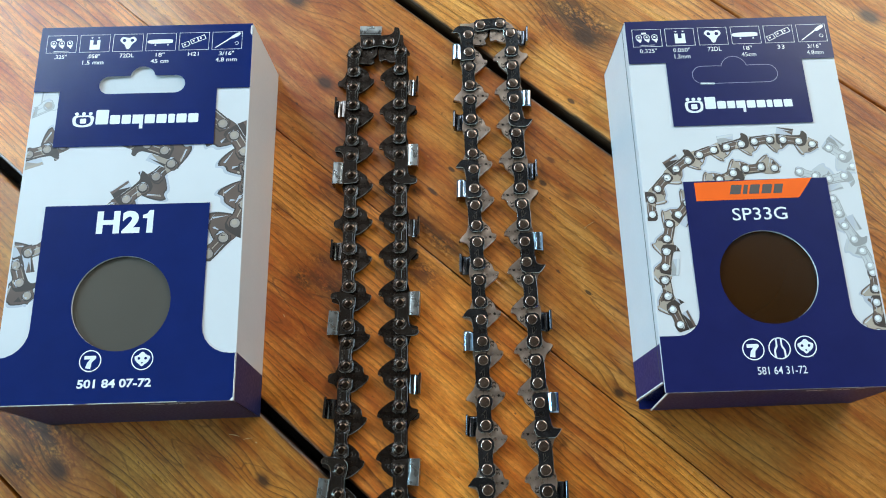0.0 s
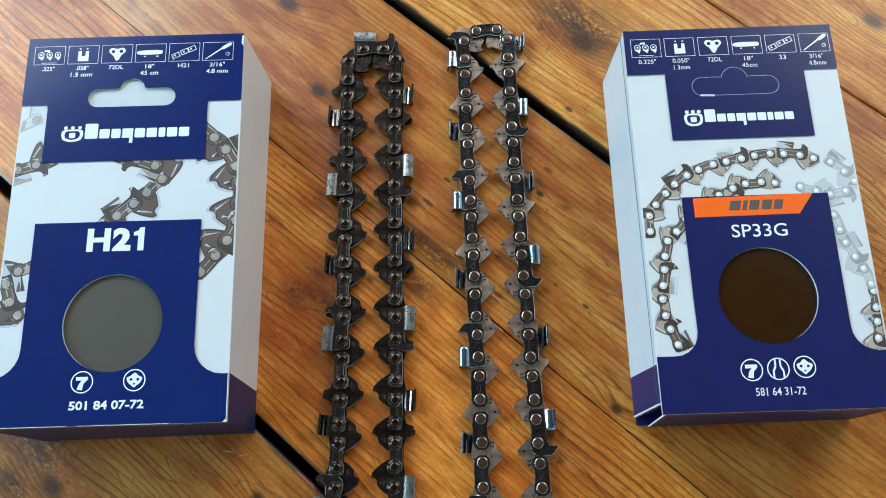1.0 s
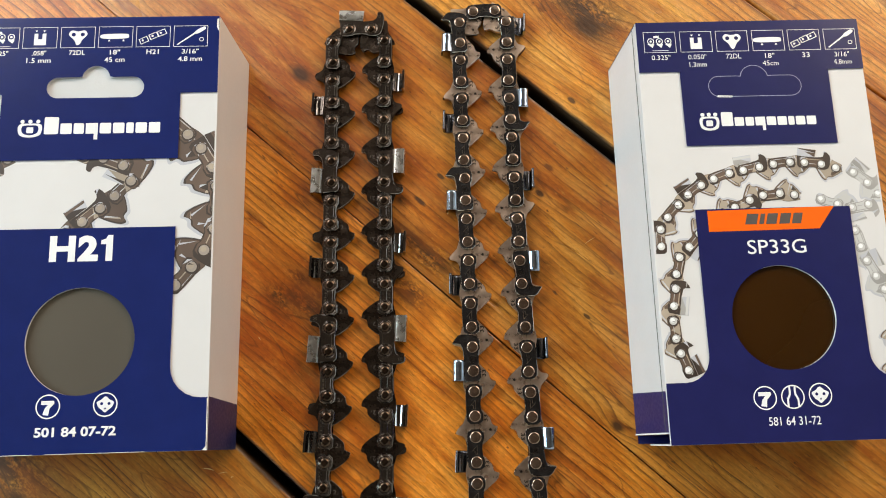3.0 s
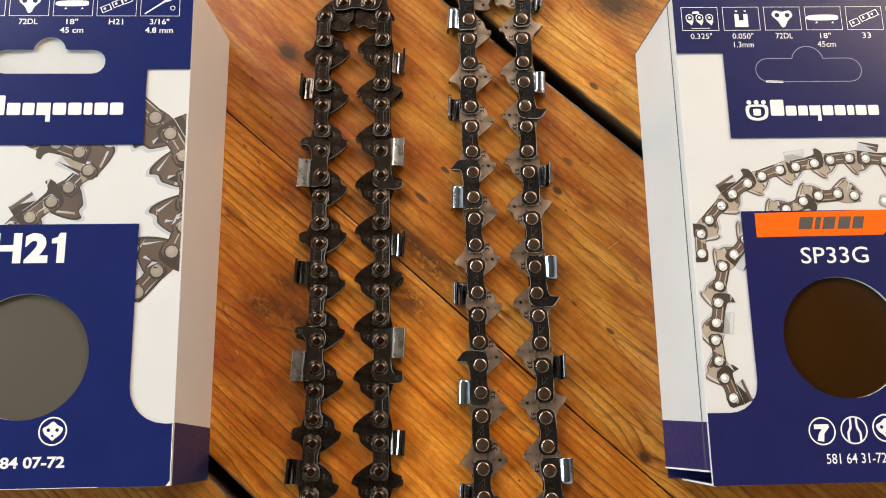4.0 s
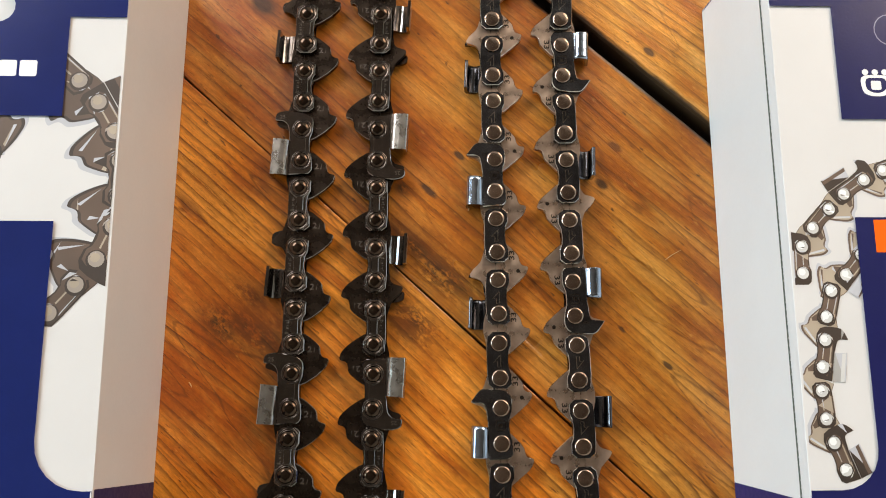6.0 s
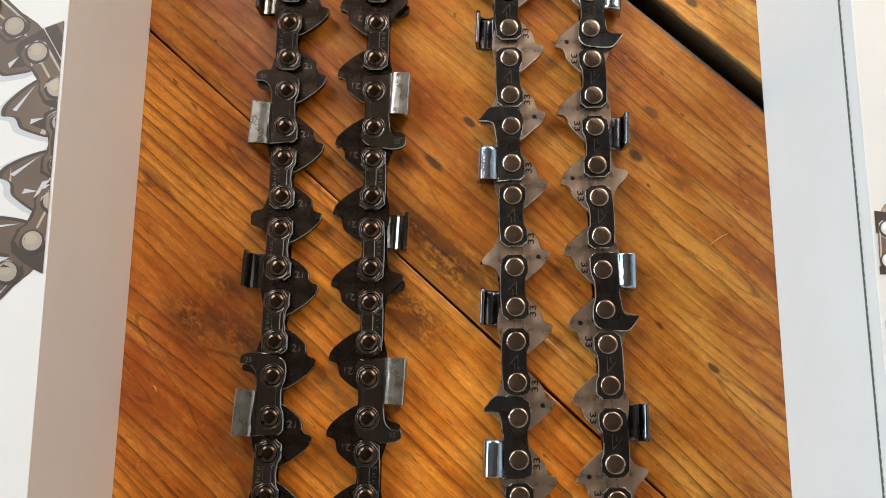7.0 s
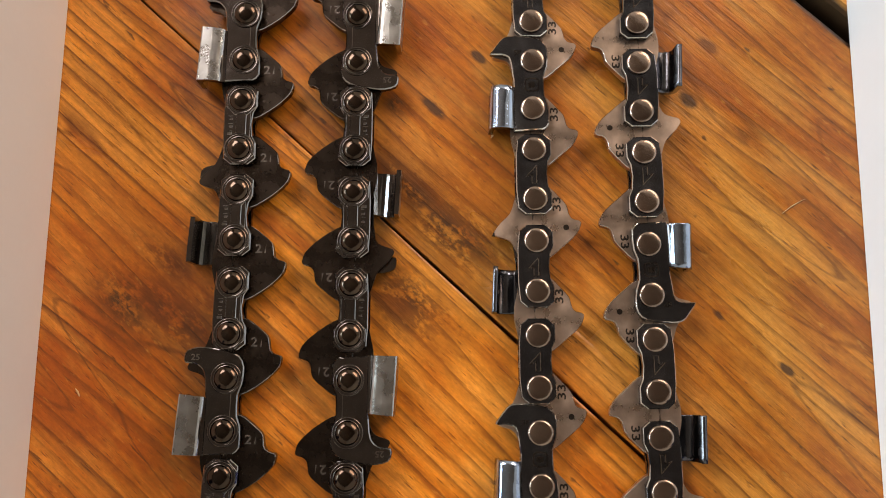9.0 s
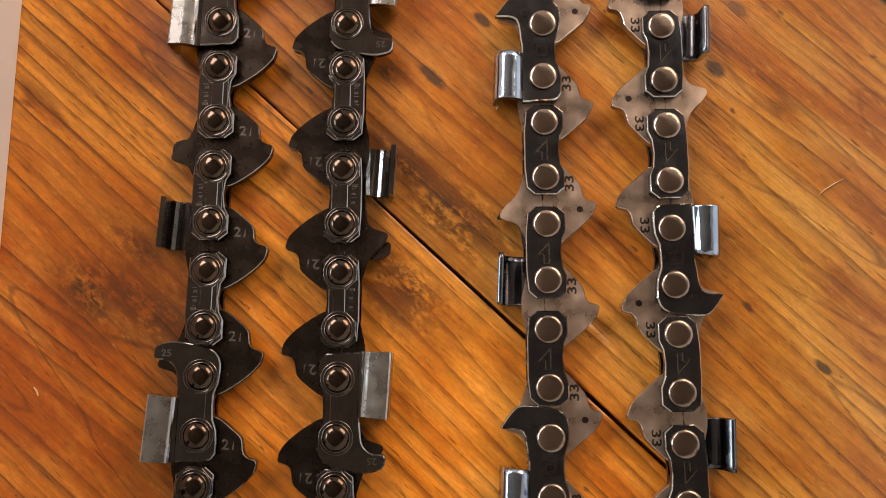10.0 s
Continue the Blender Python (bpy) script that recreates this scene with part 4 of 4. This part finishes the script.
def chain_box(x, y, w, h, zl, zr, ink, label, spec):
    """A flat carton on its back: card panels, printed lid with window and hanging slot."""
    ob = thing("chain_box", pose(x * MM, y * MM, 0), label, "box", "chain boxes on the table")
    slope = (zr - zl) / w
    t = 0.55
    window_loop = circle(spec["cx"], spec["cy"], spec["r"], 64)
    cut = slot_loop(*spec["slot"])
    holes = [window_loop] + ([cut] if spec["open_slot"] else [])
    part("lid", lean(slab([rounded(0, 0, w, h, 0.5, 3)] + holes, -t, 0.0, 0.06), zl, slope), CARD, ob, "printed white card front with a round window")
    part("base", slab([rect(t, t, w - t, h - t)], 0.0, t), ink if spec["torn"] else CARD, ob)
    # side panels, local frame: along the side, up, outwards
    sides = {
        "left_side": (Matrix(((0, 0, -1, 0), (-1, 0, 0, h * MM), (0, 1, 0, 0), (0, 0, 0, 1))), h, zl, zl, 0, h - 17.5),
        "right_side": (Matrix(((0, 0, 1, w * MM), (1, 0, 0, 0), (0, 1, 0, 0), (0, 0, 0, 1))), h, zr, zr, 17.5, h),
    }
    for nm, (m, ln, za, zb, wa, wb) in sides.items():
        s0, s1 = (0.0, ln)
        if spec["torn"] and nm == "left_side":
            s1 = ln - 4.2
        body = strips(slab([[(s0, 0.2), (s1, 0.2), (s1, zb - t - 0.05), (s0, za - t - 0.05)]], -t, 0.0), ln)
        made = part("side_panel", upright(body, m), CARD, ob)
        foot = (wb, s1) if nm == "left_side" else (s0, wa)
        slant = 1.5 if nm == "left_side" else -1.0
        ink_bm = sheet([[(foot[0] - (slant if nm == "left_side" else 0), 0.3), (foot[1] + (0 if nm == "left_side" else slant), 0.3), (foot[1], zb - t - 0.1), (foot[0], za - t - 0.1)]], 0.05)
        part("coloured_foot", upright(strips(ink_bm, ln), m), spec["side_ink"], made)
    if spec["torn"]:
        bm = bmesh.new()
        sheet([rect(0.5, zl - 4.5, h - 4.4, zl - 3.95)], 0.07, bm)
        for k in range(89):
            sheet([rect(0.8 + k * 1.6, zl - 3.94, 1.9 + k * 1.6, zl - 3.75)], 0.07, bm)
        tagged(part("edge_perforation", upright(bm, sides["left_side"][0]), PERFORATION, ob, "grey perforated tear line"), kind="stuff")
        edge = slab([rect(h - 4.2, 0.3, h - 3.7, zl - 2.0)], -0.9, 0.25)
        part("raw_edge", upright(edge, sides["left_side"][0]), CARD_EDGE, ob, "bare white card edge of an open flap")
    for nm, yy, out in (("front", 0, -1), ("back", h, 1)):
        a0 = 1.2 if spec["torn"] and nm == "front" else 0.0
        a1 = 5.4 if spec["torn"] and nm == "front" else 0.0
        m = Matrix(((1, 0, 0, 0), (0, 0, out, yy * MM), (0, 1, 0, 0), (0, 0, 0, 1)))
        zz = lambda a: zl + slope * a - t - 0.05  # noqa: E731
        made = part("end_panel", upright(slab([[(a1, 0.2), (w, 0.2), (w, zz(w)), (a0, zz(a0))]], -t, 0.0), m), spec["side_ink"], ob)
        if nm == "front":
            bm = bmesh.new()
            for k, ln in enumerate((4.0, 3.0, 3.6, 2.4, 3.2)):
                sheet([rect(w * 0.62 + k * 4.2, zz(w * 0.7) - 3.2, w * 0.62 + k * 4.2 + ln, zz(w * 0.7) - 2.3)], 0.06, bm)
            part("small_print", upright(bm, m), WHITE_INK, made)
            if spec["torn"]:
                part("raw_edge", upright(slab([[(a1 - 0.5, 0.3), (a1, 0.3), (a0, zl - 0.7), (a0 - 0.5, zl - 0.7)]], -0.4, 0.12), m), CARD_EDGE, ob, "bare white card edge of an open flap")
                inner = slab([rect(0.6, 0.4, 7.0, zl - 1.0)], -4.0, -3.5)
                part("inner_flap", upright(inner, m), ink, ob)
    # films behind the openings
    cx, cy, r = spec["cx"], spec["cy"], spec["r"]
    part("window_film", lean(slab([rounded(cx - r - 4, cy - r - 4, cx + r + 4, cy + r + 4, 2, 4)], -1.25, -0.95), zl, slope), spec["film"], ob, spec["film_label"])
    if spec["open_slot"]:
        sx0, sx1, sy0, sm, st = spec["slot"]
        part("slot_backing", lean(slab([rect(sx0 - 4, sy0 - 4, sx1 + 4, st + 4)], -0.95, -0.62), zl, slope), SLOT_FOIL, ob, "pale glossy film behind the hanging slot")
    # pictures of chains in the white fields
    # each picture is one part with several inks
    keys = {"shadow": SOFT_SHADOW_INK, "link": LINK_INK, "shade": SHADE_INK, "pale": PALE_INK, "tan": TAN_INK, "head": HEAD_INK, "faint": FAINT_INK, "white": WHITE_INK}
    for line, scale, side, start, tone in spec["pictures"]:
        bm, layer = bmesh.new(), [0.015]
        printed_chain(line, scale, spec["kind"], (0.6, 18.0, w - 0.6, h - 24), side, (bm, list(keys)), start, tone, spec["reach"], layer)
        tagged(part("chain_picture", lean(bm, zl, slope), list(keys.values()), ob, "printed picture of a saw chain"), kind="stuff")
    # coloured fields
    hy, ny, nl, nr = spec["header"]
    head = [(0.03, hy), (nl, hy), (nl, ny), (nr, ny), (nr, hy), (w - 0.03, hy), (w - 0.03, h - 0.1), (w - 0.2, h - 0.03), (0.2, h - 0.03), (0.03, h - 0.1)]
    hd = part("header_field", lean(sheet([head] + ([cut] if spec["open_slot"] else []), 0.40), zl, slope), ink, ob)
    pl, pr, ph, low, pr_r = spec["panel"]
    foot = [(min(max(px, 0.05), w - 0.05), max(py, 0.05)) for px, py in panel_loop(w, pl, pr, ph, low, pr_r)]
    fd = part("lower_field", lean(sheet([tidy(foot), window_loop], 0.40), zl, slope), ink, ob)
    # white marks
    for bm in brand_shapes(*spec["brand"], 0.44, spec["brand_size"]):
        part("brand_mark", lean(bm, zl, slope), WHITE_INK, hd)
    ix, iw, ip, iy0, iy1 = spec["icons"]
    for n in range(6):
        bm = bmesh.new()
        icon(bm, n, ix + n * ip, iy0, ix + n * ip + iw, iy1, 0.44)
        part("pictogram", lean(bm, zl, slope), WHITE_INK, hd)
    for n, rows in enumerate(spec["captions"]):
        c = ix + n * ip + iw / 2
        bm = bmesh.new()
        for k, (txt, ww) in enumerate(rows):
            top = iy0 - 0.9 - k * 2.9
            lettering(txt, c - ww / 2, top - 1.9, c + ww / 2, top, 0.44, spec["bold"], bm)
        part("caption", lean(bm, zl, slope), WHITE_INK, hd)
    nm, box, bold = spec["model"]
    if nm == "H21":
        # heavy grotesque letters: the first and the last are drawn, the middle one is set
        a, b, c, d = box
        mid = (b + d) / 2
        bm = sheet([[(a, b), (a + 2.4, b), (a + 2.4, mid - 0.95), (a + 6.3, mid - 0.95), (a + 6.3, b), (a + 8.7, b), (a + 8.7, d), (a + 6.3, d), (a + 6.3, mid + 0.95), (a + 2.4, mid + 0.95), (a + 2.4, d), (a, d)]], 0.44)
        lettering("2", a + 9.6, b, a + 16.4, d, 0.44, bold, bm)
        sheet([[(c, b), (c, d), (c - 1.7, d), (c - 2.4, d - 1.3), (c - 4.0, d - 1.8), (c - 4.0, d - 3.2), (c - 2.3, d - 3.2), (c - 2.3, b)]], 0.44, bm)
    else:
        bm = lettering(nm, *box, 0.44, bold)
    part("model_name", lean(bm, zl, slope), WHITE_INK, fd)
    nm, box, bold = spec["number"]
    part("article_number", lean(lettering(nm, *box, 0.44, bold), zl, slope), WHITE_INK, fd)
    for n, bx, by in spec["badges"]:
        bm = bmesh.new()
        badge(bm, n, bx, by, spec["badge_r"], 0.44)
        part("round_pictogram", lean(bm, zl, slope), WHITE_INK, fd)
    for nm, loops, mat in spec["extras"]:
        for lp in loops:
            part(nm, lean(sheet(lp, 0.44 if mat is not GREY_INK else 0.48), zl, slope), mat, fd)
    # a carton out of square: the foot stands aside of the lid, differently at its near and far end
    near, far = spec["skew"]
    for data in {o.data for o in ob.children_recursive}:
        for v in data.vertices:
            v.co.x += (near + (far - near) * v.co.y / (h * MM)) * MM * (1 - v.co.z / (zl * MM))
    return ob


LEFT_SPEC = {
    "kind": "a", "reach": 1.32, "cx": 43.0, "cy": 36.9, "r": 18.1, "slot": (25.8, 60.1, 123.7, 131.6, 135.9), "open_slot": True, "torn": False, "side_ink": DULL_BLUE, "skew": (-1.8, 0.4),
    "film": GREY_FILM, "film_label": "grey glossy film in the round window",
    "pictures": [
        ([(30, 69.5), (37.5, 75.5), (45.2, 81.3), (50.3, 86.2), (55.4, 90.4), (57.6, 95.6), (50, 100.2), (42, 102.0), (34, 102.5)], 0.84, 1, 1, 0),
        ([(70, 115), (76.0, 109.6), (80.6, 104.6), (84.6, 98.5), (86.6, 91), (86.9, 83), (86.3, 75), (83.7, 68.3), (79.3, 61.8), (74.6, 56.2), (70, 51)], 0.92, 1, 1, 0),
        ([(1.5, 98), (6.5, 99.5), (12, 101), (20, 102)], 0.78, -1, 0, 0),
        ([(13, 60), (4.5, 56.2), (2.2, 49.5), (7.2, 42.4), (10, 35)], 0.8, 1, 1, 0),
        ([(0, 116), (6, 119), (13, 122)], 0.8, -1, 1, 1),
    ],
    "header": (125.2, 100.6, 10.4, 73.0), "panel": (10.8, 73.2, 75.8, 17.2, 10.5),
    "brand": (17.2, 25.0, 66.4, 112.6), "brand_size": 6.4, "icons": (2.7, 12.2, 13.42, 143.0, 151.2), "bold": 0.012,
    "captions": ((('.325"', 5.0),), (('.058"', 5.0), ("1.5 mm", 8.6)), (("72DL", 5.8),), (('18"', 3.6), ("45 cm", 7.2)), (("H21", 4.4),), (('3/16"', 6.0), ("4.8 mm", 8.6))),
    "model": ("H21", (30.9, 64.1, 52.2, 73.2), 0.055), "number": ("501 84 07-72", (30.1, 5.6, 56.5, 8.8), 0.03),
    "badges": ((0, 34.0, 15.5), (2, 52.6, 15.7)), "badge_r": 4.0,
    "extras": [
        ("worn_fold", [[rect(85.75, 0.6, 86.0, 17.0)], [[(84.6, 0.1), (86.05, 0.1), (86.05, 1.8), (85.5, 1.1)]], [rect(1.0, 0.08, 30.0, 0.24)], [rect(34.0, 0.08, 66.0, 0.22)], [[(85.2, 150.5), (86.0, 149.0), (86.0, 154.0), (85.3, 153.8)]]], CARD_EDGE),
    ],
}
PERF = slot_loop(24.3, 57.6, 119.7, 127.4, 131.4)
RIGHT_SPEC = {
    "kind": "b", "reach": 1.0, "cx": 41.8, "cy": 40.8, "r": 17.6, "slot": (24.3, 57.6, 119.7, 127.4, 131.4), "open_slot": False, "torn": True, "side_ink": DULL_NAVY, "skew": (-3.4, -3.4),
    "film": BROWN_FILM, "film_label": "dark brown film in the round window",
    "pictures": [
        ([(8, 24), (5.3, 32), (4.3, 40), (6.2, 52), (8.0, 61.3), (12.5, 66.1), (19, 73), (31, 80), (42.3, 83.7), (54.3, 82.5)], 0.66, -1, 2, 0),
        ([(2.5, 66), (3.0, 72.6), (6.7, 77.3), (14.9, 85.2), (25.7, 90.6), (37.3, 93.0), (49, 94.9), (60.8, 94.0), (66.7, 92.3)], 0.66, 1, 0, 0),
        ([(72.2, 90.8), (77.0, 86.5), (82, 80)], 0.66, 1, 0, 1),
        ([(59.6, 81.4), (70.8, 78.0), (78, 80)], 0.66, -1, 1, 1),
        ([(70.0, 70), (72.9, 58.3), (76.3, 51.7), (78.6, 45.8), (79.4, 41.5)], 0.66, 1, 3, 1),
        ([(79.4, 41.0), (79.2, 35), (78.6, 29), (77.8, 22), (77.0, 17)], 0.66, 1, 1, 0),
    ],
    "header": (129.4, 101.6, 14.5, 68.0), "panel": (15.2, 69.0, 78.6, 19.9, 8.5),
    "brand": (20.1, 26.6, 61.3, 110.6), "brand_size": 5.2, "icons": (2.5, 11.6, 13.1, 136.9, 144.9), "bold": 0.0,
    "captions": ((('0.325"', 6.8),), (('0.050"', 6.6), ("1.3mm", 6.2)), (("72DL", 5.4),), (('18"', 3.4), ("45cm", 5.8)), (("33", 2.8),), (('3/16"', 5.4), ("4.8mm", 6.6))),
    "model": ("SP33G", (31.9, 62.5, 52.1, 67.4), 0.004), "number": ("581 64 31-72", (32.7, 5.3, 49.9, 8.1), 0.006),
    "badges": ((0, 32.3, 14.3), (1, 41.5, 14.4), (2, 50.7, 14.8)), "badge_r": 3.9,
    "extras": [
        ("orange_band", [[[(19.3, 70.6), (57.6, 70.9), (63.5, 78.7), (19.3, 78.0)]]], ORANGE),
        ("brand_mark", [[[(x + 0.4, 72.9), (x + ww + 0.4, 72.9), (x + ww + 1.4, 76.6), (x + 1.4, 76.6)]] for x, ww in ((31.6, 4.0), (36.4, 1.6), (38.8, 3.6), (43.4, 3.6), (47.8, 3.2))], GREY_INK),
        ("slot_perforation", [[inset(PERF, -0.12), inset(PERF, 0.10)]], plain("scored_line", (0.30, 0.31, 0.44), 0.5)),
        ("torn_spot", [[[(27.0, 119.5), (32.5, 119.3), (32.6, 120.0), (27.2, 120.2)]]], WHITE_INK),
    ],
}
chain_box(-160.2, 43.4, 86.1, 155.0, 47.0, 41.4, BLUE, "white and royal blue saw chain carton with an open hanging slot", LEFT_SPEC)
chain_box(76.7, 40.3, 81.0, 148.7, 40.5, 36.5, NAVY, "white and navy saw chain carton with orange band, torn flap", RIGHT_SPEC)


# ---- litter on the boards ----
def splinter(x, y, length, width, turn, mat, label):
    """A sliver of pale wood, curved and pointed."""
    up = [(length * (k / 6 - 0.5), width * math.sin(math.pi * (k + 0.3) / 6.6) + 0.03 * length * math.sin(math.pi * k / 6)) for k in range(7)]
    low = [(px, py - 1.4 * width * math.sin(math.pi * (k + 0.3) / 6.6) - 0.02) for k, (px, py) in enumerate(up)]
    ob = part("wood_splinter", slab([up + low[::-1]], 0.0, 0.25, 0.05), mat)
    ob.matrix_world = pose(x * MM, y * MM, 0, 0, 0, turn)
    return tagged(ob, label, "splinter", "splinters on the boards")


SLIVER = plain("pale_sliver", (0.66, 0.45, 0.24), 0.6, size=900)
for x, y, ln, wd, turn in ((-67.6, 84.7, 1.6, 0.18, -60), (-86.0, 36.5, 4.5, 0.25, -12), (-80.5, 35.0, 4.0, 0.12, 8), (61.0, 118.3, 5.0, 0.10, 32), (-77.0, 33.4, 0.9, 0.25, 20), (6.4, 131.5, 0.8, 0.25, 50)):
    splinter(x, y, ln, wd, turn, SLIVER, "tiny pale wood splinter lying on the boards")
